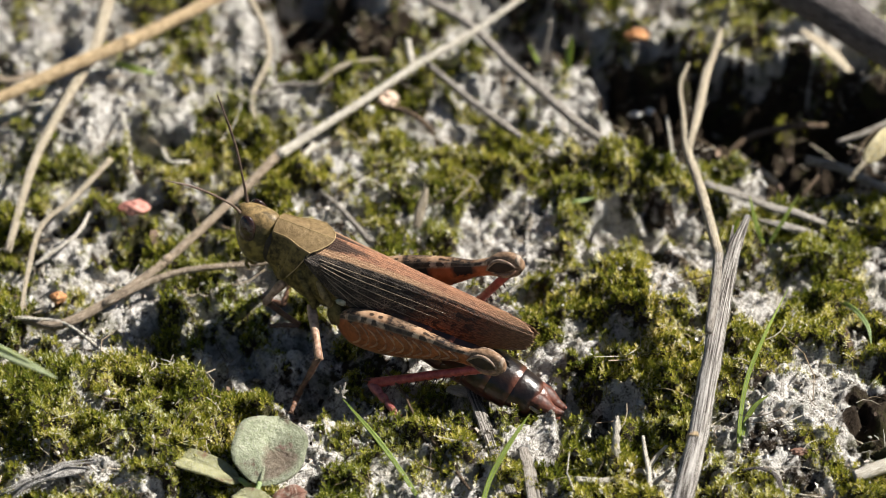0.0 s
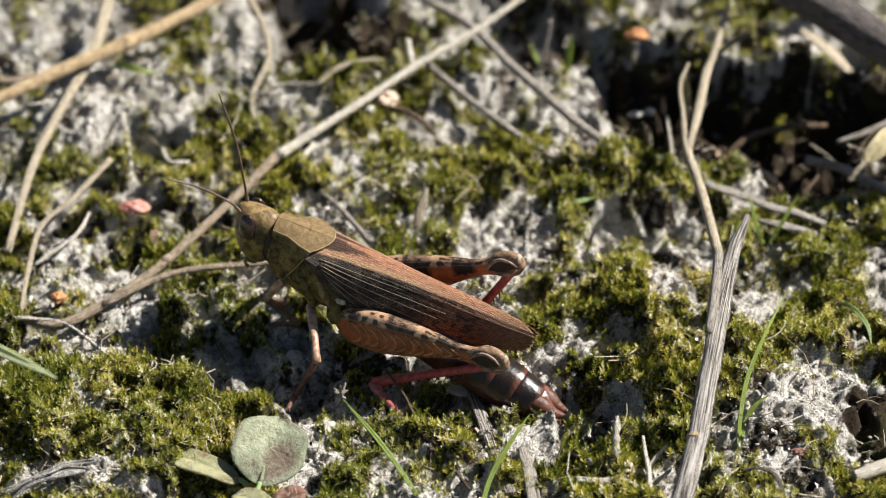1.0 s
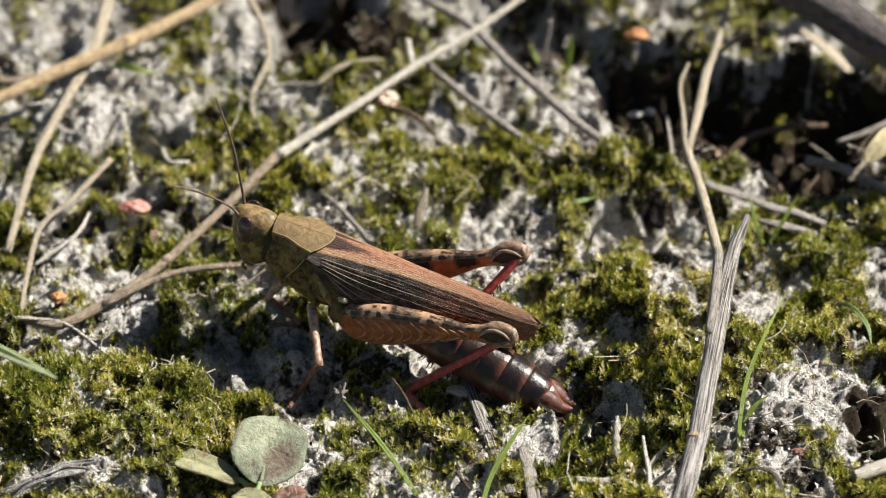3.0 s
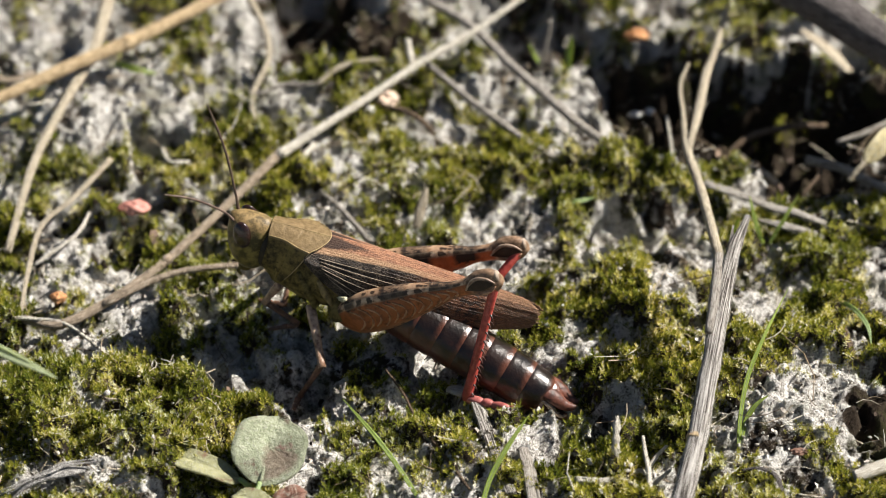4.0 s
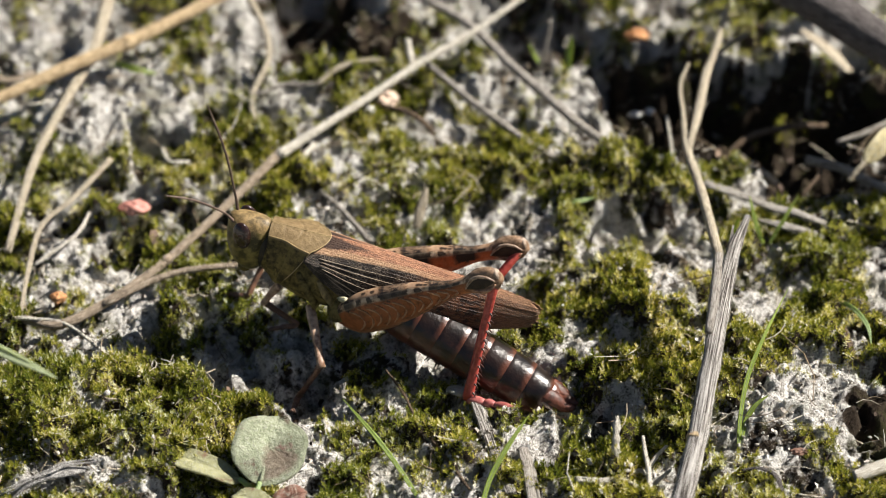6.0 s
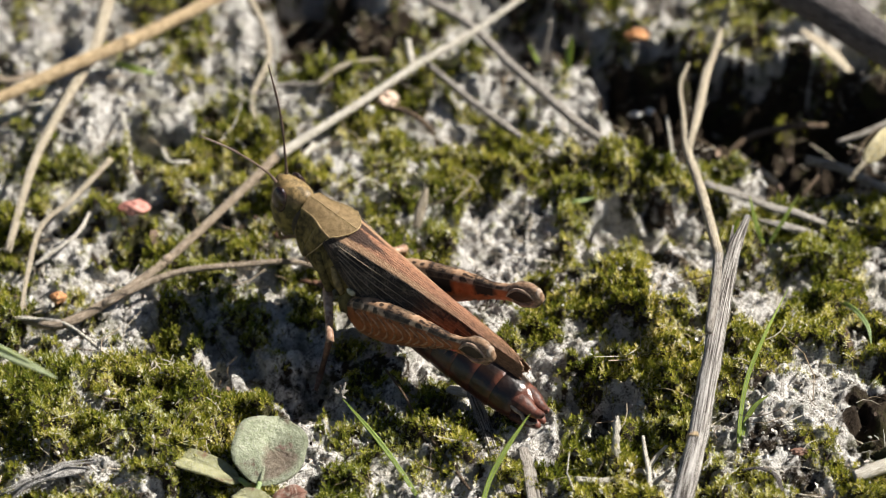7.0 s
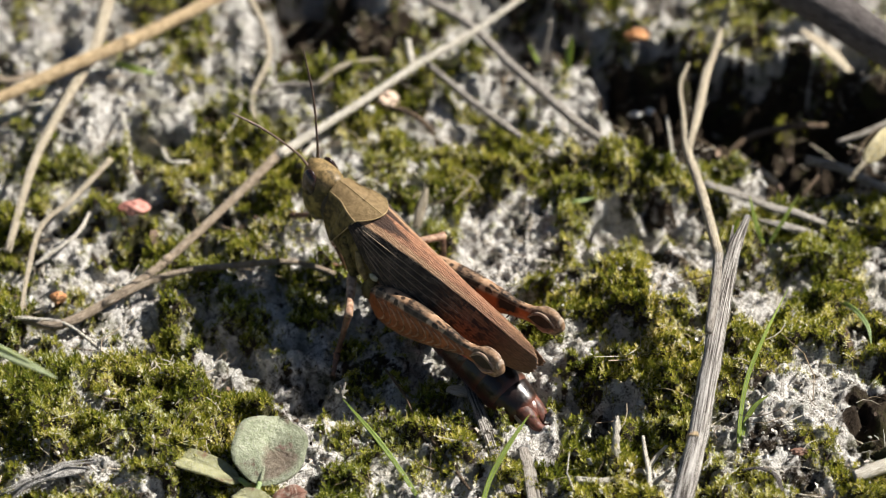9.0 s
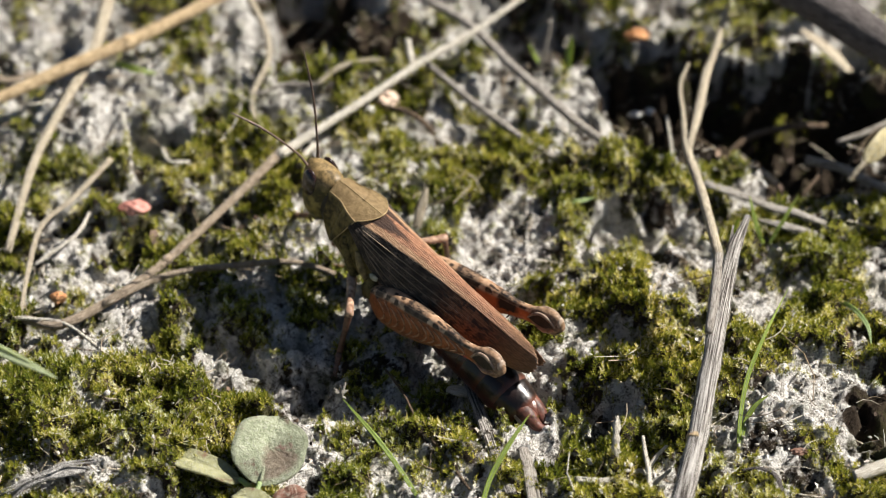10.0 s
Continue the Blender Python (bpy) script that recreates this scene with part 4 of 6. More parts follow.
# ---- the grasshopper: built round the hind edge of its neck shield; x forward, y to its left, z up ----
def pronotum_material():
    m = Mat("neck_shield", 0.6, 0.25)
    n = m.noise(2600, 6, 0.7)
    v = m.uv(1)
    side = m.math("ABSOLUTE", m.math("SUBTRACT", v, 0.5))
    blush = m.noise(600, 4, 0.6)
    top = m.mix(blush, m.ramp(n, [(0.36, (0.11, 0.076, 0.032)), (0.64, (0.205, 0.145, 0.066))]), m.ramp(n, [(0.36, (0.14, 0.094, 0.044)), (0.64, (0.25, 0.172, 0.088))]))
    flank = m.ramp(m.noise(1500, 5), [(0.40, (0.036, 0.027, 0.008)), (0.62, (0.20, 0.15, 0.046))])
    keel = m.ramp(side, [(0.0, (0.8, 0.8, 0.8)), (0.012, (0, 0, 0)), (0.188, (0, 0, 0)), (0.2, (1, 1, 1)), (0.215, (0, 0, 0))])
    c = m.mix(m.ramp(side, [(0.2, (0, 0, 0)), (0.22, (1, 1, 1))]), top, flank)
    c = m.mix(m.math("MULTIPLY", keel, 0.5), c, (0.52, 0.40, 0.19))
    pit = m.ramp(m.noise(2600, 2), [(0.68, (0, 0, 0)), (0.74, (0.5, 0.5, 0.5))])
    m.base(m.mix(pit, c, (0.10, 0.07, 0.03)))
    return m.bump(m.noise(2600, 4), 0.6, 0.12).m


def wing_material():
    """Pinkish back, dark wedge behind the shield, tan shoulder stripe, black netted side, brown spotted rear, veined tip."""
    m = Mat("fore_wing", 0.5, 0.3)
    grey = lambda k: (k, k, k)
    u, v0 = m.uv(0), m.uv(1)
    mott = m.noise(1.0, 5, 0.65, m.coords("UV", (24.0, 12.0, 1.0)), 0.5)
    grain = m.noise(2.0, 4, 0.65, m.coords("UV", (26.0, 34.0, 1.0)))
    v = m.math("ADD", v0, m.math("MULTIPLY", m.math("SUBTRACT", m.noise(1.0, 4, 0.6, m.coords("UV", (12.0, 5.0, 1.0))), 0.5), 0.07))
    cell = m.ramp(m.voronoi(1.0, m.coords("UV", (82.0, 30.0, 1.0)), "DISTANCE_TO_EDGE"), [(0.03, grey(1)), (0.16, grey(0))])
    rays = m.ramp(m.math("FRACT", m.math("ADD", m.math("MULTIPLY", v0, 24.0), m.math("MULTIPLY", u, -3.5))), [(0.0, grey(1)), (0.16, grey(0)), (0.86, grey(0)), (1.0, grey(1))])
    back = m.ramp(grain, [(0.36, (0.19, 0.080, 0.042)), (0.64, (0.48, 0.238, 0.135))])
    back = m.mix(m.ramp(mott, [(0.50, grey(0)), (0.62, grey(0.65))]), back, (0.11, 0.045, 0.028))
    back = m.mix(m.math("MULTIPLY", rays, 0.35), back, (0.62, 0.40, 0.27))
    wedge = m.ramp(m.math("ADD", u, m.math("ADD", m.math("MULTIPLY", m.math("ABSOLUTE", m.math("SUBTRACT", v, 0.15)), 1.3), m.math("MULTIPLY", m.math("SUBTRACT", grain, 0.5), 0.15))), [(0.24, grey(0.92)), (0.32, grey(0))])
    back = m.mix(wedge, back, (0.028, 0.017, 0.013))
    stripe = m.ramp(grain, [(0.36, (0.24, 0.13, 0.068)), (0.64, (0.50, 0.32, 0.19))])
    c = m.mix(m.math("MULTIPLY", m.ramp(v, [(0.25, grey(0)), (0.28, grey(1))]), m.ramp(u, [(0.45, grey(1)), (0.75, grey(0.15))])), back, stripe)
    net = m.math("MULTIPLY", cell, m.ramp(m.noise(1.0, 4, 0.6, m.coords("UV", (15.0, 7.0, 1.0))), [(0.42, grey(0.05)), (0.60, grey(0.8))]))
    black = m.mix(net, m.ramp(grain, [(0.36, (0.008, 0.006, 0.005)), (0.66, (0.030, 0.021, 0.016))]), (0.22, 0.17, 0.125))
    rear = m.ramp(grain, [(0.36, (0.06, 0.021, 0.010)), (0.64, (0.26, 0.105, 0.05))])
    rear = m.mix(m.math("MULTIPLY", rays, 0.45), rear, (0.40, 0.22, 0.12))
    rear = m.mix(m.ramp(mott, [(0.48, grey(0)), (0.56, grey(0.9))]), rear, (0.016, 0.010, 0.008))
    side = m.mix(m.ramp(m.math("ADD", u, m.math("MULTIPLY", m.math("SUBTRACT", mott, 0.5), 0.7)), [(0.44, grey(0)), (0.60, grey(1))]), black, rear)
    c = m.mix(m.ramp(v, [(0.345, grey(0)), (0.375, grey(1))]), c, side)
    tip = m.ramp(grain, [(0.36, (0.11, 0.050, 0.024)), (0.64, (0.38, 0.215, 0.115))])
    tip = m.mix(m.math("MULTIPLY", rays, 0.7), tip, (0.05, 0.024, 0.013))
    c = m.mix(m.ramp(m.math("ADD", u, m.math("MULTIPLY", m.math("SUBTRACT", mott, 0.5), 0.3)), [(0.76, grey(0)), (0.90, grey(0.85))]), c, tip)
    m.base(c)
    return m.bump(m.math("ADD", m.math("MULTIPLY", grain, 0.5), m.math("ADD", m.math("MULTIPLY", rays, 0.5), m.math("MULTIPLY", cell, 0.35))), 0.7, 0.10).m


def femur_material(name, low, reach=0.27, tan_from=0.33, face=((0.14, 0.046, 0.016), (0.36, 0.13, 0.045))):
    """u runs from hip to knee, v round the leg from the upper keel."""
    m = Mat(name, 0.5, 0.3)
    u, v = m.uv(0), m.uv(1)
    fold = m.math("ABSOLUTE", m.math("SUBTRACT", v, 0.5))          # 0.5 at the upper keel, 0 underneath
    n = m.noise(2600, 5, 0.7)
    top = m.ramp(n, [(0.38, (0.27, 0.15, 0.08)), (0.60, (0.62, 0.42, 0.27))])
    outer = m.ramp(n, [(0.36, face[0]), (0.64, face[1])])
    under = m.ramp(n, [(0.3, low), (0.7, tuple(k * 1.5 for k in low))])
    c = m.mix(m.ramp(fold, [(tan_from, (0, 0, 0)), (tan_from + 0.03, (1, 1, 1))]), outer, top)
    c = m.mix(m.ramp(fold, [(0.10, (1, 1, 1)), (0.16, (0, 0, 0))]), c, under)
    u = m.math("ADD", u, m.math("MULTIPLY", m.math("SUBTRACT", m.noise(1500, 3), 0.5), 0.05))
    bands = m.ramp(u, [(0.08, (0, 0, 0)), (0.10, (1, 1, 1)), (0.13, (1, 1, 1)), (0.16, (0, 0, 0)), (0.29, (0, 0, 0)), (0.33, (1, 1, 1)), (0.45, (1, 1, 1)), (0.48, (0, 0, 0)), (0.58, (0, 0, 0)), (0.61, (1, 1, 1)), (0.70, (1, 1, 1)), (0.74, (0, 0, 0))])
    c = m.mix(m.math("MULTIPLY", bands, m.ramp(m.math("ADD", fold, m.math("MULTIPLY", m.math("SUBTRACT", n, 0.5), 0.3)), [(reach, (0, 0, 0)), (reach + 0.04, (1, 1, 1)), (0.46, (1, 1, 1)), (0.5, (0.6, 0.6, 0.6))])), c, (0.02, 0.015, 0.013))
    fleck = m.math("MULTIPLY", m.ramp(m.voronoi(1.0, m.coords("UV", (24.0, 17.0, 1.0))), [(0.26, (1, 1, 1)), (0.40, (0, 0, 0))]), m.ramp(fold, [(0.10, (0.8, 0.8, 0.8)), (0.17, (0, 0, 0)), (0.36, (0, 0, 0)), (0.40, (0.9, 0.9, 0.9))]))
    c = m.mix(fleck, c, (0.025, 0.016, 0.012))
    dim = m.ramp(m.noise(1300, 5, 0.7), [(0.45, (0, 0, 0)), (0.58, (0.5, 0.5, 0.5))])
    c = m.mix(dim, c, m.mix(1.0, c, (0.32, 0.27, 0.25), "MULTIPLY"))
    line = m.ramp(fold, [(0.365, (0, 0, 0)), (0.385, (0.9, 0.9, 0.9)), (0.425, (0.9, 0.9, 0.9)), (0.445, (0, 0, 0))])
    c = m.mix(m.math("MULTIPLY", line, 0.8), c, m.ramp(n, [(0.38, (0.30, 0.20, 0.12)), (0.58, (0.64, 0.50, 0.35))]))
    beads = m.math("MULTIPLY", line, m.ramp(m.math("ADD", m.math("ABSOLUTE", m.math("SUBTRACT", m.math("FRACT", m.math("MULTIPLY", u, 14.0)), 0.5)), m.math("MULTIPLY", m.math("SUBTRACT", n, 0.5), 0.8)), [(0.20, (1, 1, 1)), (0.27, (0, 0, 0))]))
    c = m.mix(m.math("MAXIMUM", beads, m.math("MULTIPLY", line, m.math("MULTIPLY", bands, 0.9))), c, (0.02, 0.014, 0.011))
    knee = m.ramp(u, [(0.78, (0, 0, 0)), (0.84, (1, 1, 1))])
    c = m.mix(knee, c, m.ramp(n, [(0.38, (0.09, 0.05, 0.027)), (0.62, (0.33, 0.215, 0.135))]))
    arch = m.math("SUBTRACT", 1.0, m.math("POWER", m.math("DIVIDE", m.math("SUBTRACT", m.uv(0), 0.875), 0.088), 2.0))
    lens = m.math("SUBTRACT", m.math("MULTIPLY", m.math("MAXIMUM", arch, 0.0), 0.115), m.math("ABSOLUTE", m.math("SUBTRACT", fold, m.math("ADD", 0.262, m.math("MULTIPLY", arch, 0.06)))))
    c = m.mix(m.ramp(lens, [(0.0, (0, 0, 0)), (0.012, (1, 1, 1))]), c, m.ramp(n, [(0.36, (0.010, 0.007, 0.006)), (0.64, (0.035, 0.020, 0.014))]))
    m.base(c)
    return m.bump(m.noise(2200, 3), 0.5, 0.08).m


def two_tone(name, a, b, scale=900, rough=0.4, spec=0.5, bump=0.4, coat=0.0):
    m = Mat(name, rough, spec)
    n = m.noise(scale * 2.5, 6, 0.7)
    m.base(m.ramp(n, [(0.36, a), (0.64, b)]))
    m.b.inputs["Coat Weight"].default_value = coat
    m.b.inputs["Coat Roughness"].default_value = 0.2
    return m.bump(m.noise(2600, 3), bump, 0.06).m


def segment_material():
    """Glossy dark segment with a rusty hind edge; u runs from its fore to its hind edge."""
    m = Mat("abdomen_segment", 0.30, 0.5)
    n = m.noise(700, 4, 0.6)
    c = m.ramp(n, [(0.36, (0.006, 0.004, 0.0035)), (0.64, (0.022, 0.012, 0.009))])
    edge = m.ramp(m.math("ADD", m.uv(0), m.math("MULTIPLY", m.math("SUBTRACT", n, 0.5), 0.35)), [(0.74, (0, 0, 0)), (0.97, (0.7, 0.7, 0.7))])
    c = m.mix(edge, c, (0.13, 0.045, 0.025))
    low = m.math("ABSOLUTE", m.math("SUBTRACT", m.math("FRACT", m.math("ADD", m.uv(1), 0.25)), 0.5))     # 0 on the back, 0.5 below
    side = m.ramp(m.math("ADD", low, m.math("MULTIPLY", m.math("SUBTRACT", m.noise(900, 4), 0.5), 0.35)), [(0.16, (0, 0, 0)), (0.30, (0.7, 0.7, 0.7))])
    m.base(m.mix(side, c, (0.105, 0.032, 0.018)))
    m.b.inputs["Coat Weight"].default_value = 0.08
    m.b.inputs["Coat Roughness"].default_value = 0.15
    return m.bump(m.math("ADD", m.noise(1300, 3), m.math("MULTIPLY", m.noise(4000, 4), 0.4)), 0.45, 0.14).m



def head_material():
    """Brown crown, darker olive face."""
    m = Mat("head_skin", 0.5, 0.4)
    n = m.noise(2200, 6, 0.7)
    z = m.t.nodes.new("ShaderNodeSeparateXYZ")
    m.link(m.tc.outputs["Object"], z.inputs[0])
    h = m.math("ADD", m.math("MULTIPLY", z.outputs[2], 400.0), m.math("ADD", m.math("MULTIPLY", m.math("SUBTRACT", n, 0.5), 0.25), 0.72))
    crown = m.ramp(n, [(0.40, (0.09, 0.062, 0.024)), (0.60, (0.27, 0.185, 0.078))])
    face = m.ramp(m.noise(1300, 5, 0.7), [(0.42, (0.045, 0.037, 0.008)), (0.6, (0.22, 0.175, 0.045))])
    m.base(m.mix(m.ramp(h, [(0.36, (0, 0, 0)), (0.56, (1, 1, 1))]), face, crown))
    return m.bump(m.noise(3000, 4), 0.5, 0.08).m


SHIELD, WING = pronotum_material(), wing_material()
FEMUR = femur_material("hind_femur", (0.28, 0.13, 0.06), 0.34, 0.37, ((0.14, 0.042, 0.013), (0.54, 0.18, 0.055)))
FEMUR_FAR = femur_material("hind_femur_inner", (0.42, 0.09, 0.02), 0.20, 0.345, ((0.36, 0.085, 0.025), (0.62, 0.19, 0.07)))
HEADSKIN = head_material()
THORAX = two_tone("thorax_skin", (0.028, 0.021, 0.006), (0.21, 0.16, 0.052), 700, 0.65, 0.2)
EYE_MAT = two_tone("eye_glossy", (0.012, 0.006, 0.005), (0.04, 0.018, 0.013), 1200, 0.16, 0.5, 0.05, 0.25)
ANTENNA = two_tone("antenna_brown", (0.04, 0.024, 0.018), (0.15, 0.10, 0.075), 1200, 0.5)
SEGMENT = segment_material()
VALVE = two_tone("valve_rusty", (0.03, 0.012, 0.009), (0.18, 0.065, 0.042), 500, 0.5, 0.35, 0.9, 0.0)
TIBIA = two_tone("tibia_red", (0.27, 0.03, 0.022), (0.55, 0.105, 0.08), 1100, 0.4)
SPINE = two_tone("spine_dark", (0.03, 0.015, 0.012), (0.09, 0.04, 0.03), 900, 0.35)
LEGSKIN = two_tone("leg_brown", (0.16, 0.075, 0.04), (0.62, 0.43, 0.30), 700, 0.5)
COLLAR = two_tone("neck_dark", (0.008, 0.006, 0.004), (0.03, 0.022, 0.012), 700, 0.6)
KEEL = two_tone("keel_pale", (0.20, 0.14, 0.06), (0.42, 0.31, 0.15), 900, 0.5)
KNEESKIN = two_tone("knee_tan", (0.13, 0.08, 0.05), (0.44, 0.33, 0.24), 900, 0.5)
LOBE = two_tone("knee_lobe", (0.15, 0.07, 0.035), (0.46, 0.26, 0.15), 900, 0.5)
TARSUS = two_tone("foot_pink", (0.22, 0.05, 0.045), (0.50, 0.17, 0.15), 1100, 0.45)
# leg skin darkened for shin and foot: the body's shade in the colour
SHADED_SHIN = two_tone("small_shin_shaded", (0.05, 0.026, 0.016), (0.20, 0.10, 0.06), 900, 0.55)
KNEECAP = two_tone("knee_pale", (0.16, 0.11, 0.075), (0.48, 0.38, 0.29), 900, 0.5)
VEIN = two_tone("wing_vein", (0.16, 0.12, 0.08), (0.40, 0.33, 0.24), 900, 0.5)
PLATE = two_tone("side_plate", (0.06, 0.042, 0.013), (0.34, 0.25, 0.095), 700, 0.55)
SPOT = two_tone("pale_spot", (0.30, 0.27, 0.15), (0.66, 0.62, 0.44), 900, 0.5)
RIDGE = two_tone("femur_ridge", (0.22, 0.095, 0.042), (0.56, 0.31, 0.16), 900, 0.45)


def table(u, stops):
    """Smooth lookup: monotone cubic through the stops."""
    n = len(stops)
    if u <= stops[0][0]:
        return stops[0][1]
    if u >= stops[-1][0]:
        return stops[-1][1]
    slope = [(stops[i + 1][1] - stops[i][1]) / (stops[i + 1][0] - stops[i][0]) for i in range(n - 1)]
    tang = [slope[0]] + [0.0 if slope[i - 1] * slope[i] <= 0 else 2 * slope[i - 1] * slope[i] / (slope[i - 1] + slope[i]) for i in range(1, n - 1)] + [slope[-1]]
    i = max(k for k in range(n - 1) if stops[k][0] <= u)
    h = stops[i + 1][0] - stops[i][0]
    t = (u - stops[i][0]) / h
    return ((2 * t ** 3 - 3 * t * t + 1) * stops[i][1] + (t ** 3 - 2 * t * t + t) * h * tang[i]
            + (3 * t * t - 2 * t ** 3) * stops[i + 1][1] + (t ** 3 - t * t) * h * tang[i + 1])


def shield_point(u, v):
    """Neck shield: u from front to back, v from the left lower edge over the back to the right one."""
    s = abs(v * 2 - 1)                       # 0 on the back line, 1 at the lower edge
    sign = 1 if v < 0.5 else -1
    c = table(u, [(0, 0.9), (0.3, 0.95), (0.75, 1.38), (1, 1.5)])       # half width of the disc
    zc = table(u, [(0, -0.42), (0.5, -0.38), (1, -0.47)])
    rear = table(s, [(0, 0.0), (0.12, 0.12), (0.28, 0.55), (0.4, 1.05), (0.7, 1.75), (1, 2.5)])
    front = table(s, [(0, 3.98), (0.4, 3.95), (0.7, 3.75), (1, 3.4)])
    x = front + (rear - front) * u
    if s < 0.4:
        k = s / 0.4
        y = c * k
        z = zc * k ** 1.7 + 0.03 * max(0, 1 - k * 9) + 0.06 * max(0, 1 - (1 - k) * 9)
    else:
        k = (s - 0.4) / 0.6
        y = c + table(k, [(0, 0), (0.25, 0.25), (0.6, 0.55 - 0.25 * u), (1, 0.45 - 0.3 * u)])
        z = zc - k * table(u, [(0, 3.0), (0.4, 3.55), (1, 3.1)])
    groove = 0.05 * math.exp(-((u - 0.55) / 0.02) ** 2)
    return Vector((x, sign * y * (1 - groove), z - groove * 0.6))


def wing_point(u, v, side):
    """Fore wing: u from root to tip, v from the back line over the shoulder to the lower edge."""
    x = 1.3 - (15.6 - 1.9 * min(1.0, (abs(v - 0.55) / 0.5) ** 2.6) - 0.22 * noise.noise(Vector((v * 9, side, 0))) - 0.32 * noise.noise(Vector((v * 33, side, 2)))) * u
    top = table(u, [(0, -0.22), (0.15, -0.2), (0.5, -0.42), (1, -1.05)])
    sy = table(u, [(0, 1.36), (0.2, 1.02), (0.6, 0.55), (0.9, 0.32), (1, 0.2)])
    sz = table(u, [(0, -0.62), (0.3, -0.66), (0.6, -0.9), (1, -1.4)])
    low = table(u, [(0, -1.2), (0.08, -2.1), (0.25, -3.35), (0.4, -3.7), (0.6, -3.75), (0.85, -3.5), (1, -3.25)])
    ly = table(u, [(0, 1.75), (0.2, 2.0), (0.6, 1.75), (0.9, 1.0), (1, 0.6)])
    if v < 0.38:
        k = v / 0.38
        y, z = sy * k - (0.4 if side > 0 else -0.02) * (1 - k), top + (sz - top) * k ** 1.6 + 0.10 * math.sin(k * math.pi)
    else:
        k = (v - 0.38) / 0.62
        y = sy + (ly - sy) * k + 0.22 * math.sin(k * math.pi) * (1 - 0.6 * u)
        z = sz + (low - sz) * k
    z += 0.012 * math.sin(v * 75) * (0.3 + 0.7 * (v > 0.38))
    return Vector((x, side * y, z + 0.035 * side))


def head_point(u, v):
    """Head: u from mouth to crown, v round it."""
    z = -4.25 + 4.3 * u
    xf = table(u, [(0, 5.5), (0.1, 5.85), (0.3, 6.4), (0.6, 6.72), (0.85, 6.78), (0.95, 6.75), (1, 6.3)])
    xb = table(u, [(0, 4.6), (0.15, 4.0), (0.5, 3.9), (0.85, 3.9), (0.95, 3.95), (1, 4.3)])
    w = table(u, [(0, 0.35), (0.06, 0.75), (0.25, 1.2), (0.5, 1.3), (0.75, 1.15), (0.88, 0.95), (0.95, 0.7), (1, 0.3)])
    a = 2 * math.pi * v
    px, py = math.cos(a), math.sin(a)
    e = 0.78
    px, py = math.copysign(abs(px) ** e, px), math.copysign(abs(py) ** e, py)
    front = max(0, px)
    return Vector(((xf + xb) / 2 + (xf - xb) / 2 * px, w * py * (1 - 0.28 * front ** 2), z))


def thorax_point(u, v):
    x = 4.2 - 8.5 * u
    w = table(u, [(0, 1.0), (0.2, 1.6), (0.5, 2.0), (0.8, 1.8), (1, 1.4)])
    top = table(u, [(0, -0.9), (0.3, -1.0), (1, -1.4)])
    low = table(u, [(0, -3.6), (0.15, -4.5), (0.5, -5.2), (0.8, -5.1), (1, -4.6)])
    a = 2 * math.pi * v
    px, py = math.cos(a), math.sin(a)
    return Vector((x, w * math.copysign(abs(px) ** 0.8, px), (top + low) / 2 + (top - low) / 2 * math.copysign(abs(py) ** 0.8, py)))


def femur_point(u, v):
    """Hind femur along +x: swollen club, thin neck, knee."""
    hi = table(u, [(0, 0.45), (0.03, 0.95), (0.10, 1.38), (0.22, 1.56), (0.4, 1.42), (0.6, 1.02), (0.72, 0.68), (0.79, 0.70), (0.87, 0.98), (0.94, 1.0), (0.98, 0.78), (1, 0.4)])
    lo = table(u, [(0, 0.45), (0.03, 1.0), (0.10, 1.5), (0.22, 1.66), (0.4, 1.36), (0.6, 0.84), (0.72, 0.54), (0.80, 0.58), (0.88, 0.9), (0.94, 0.84), (0.98, 0.5), (1, 0.25)])
    w = table(u, [(0, 0.3), (0.1, 0.72), (0.3, 0.78), (0.55, 0.55), (0.75, 0.36), (0.88, 0.5), (0.95, 0.46), (1, 0.2)])
    a = 2 * math.pi * v
    y, z = math.sin(a), math.cos(a)
    y = math.copysign(abs(y) ** 0.7, y)
    z = math.copysign(abs(z) ** 1.1, z)
    return Vector((12.1 * u, w * y, z * (hi if z > 0 else lo)))


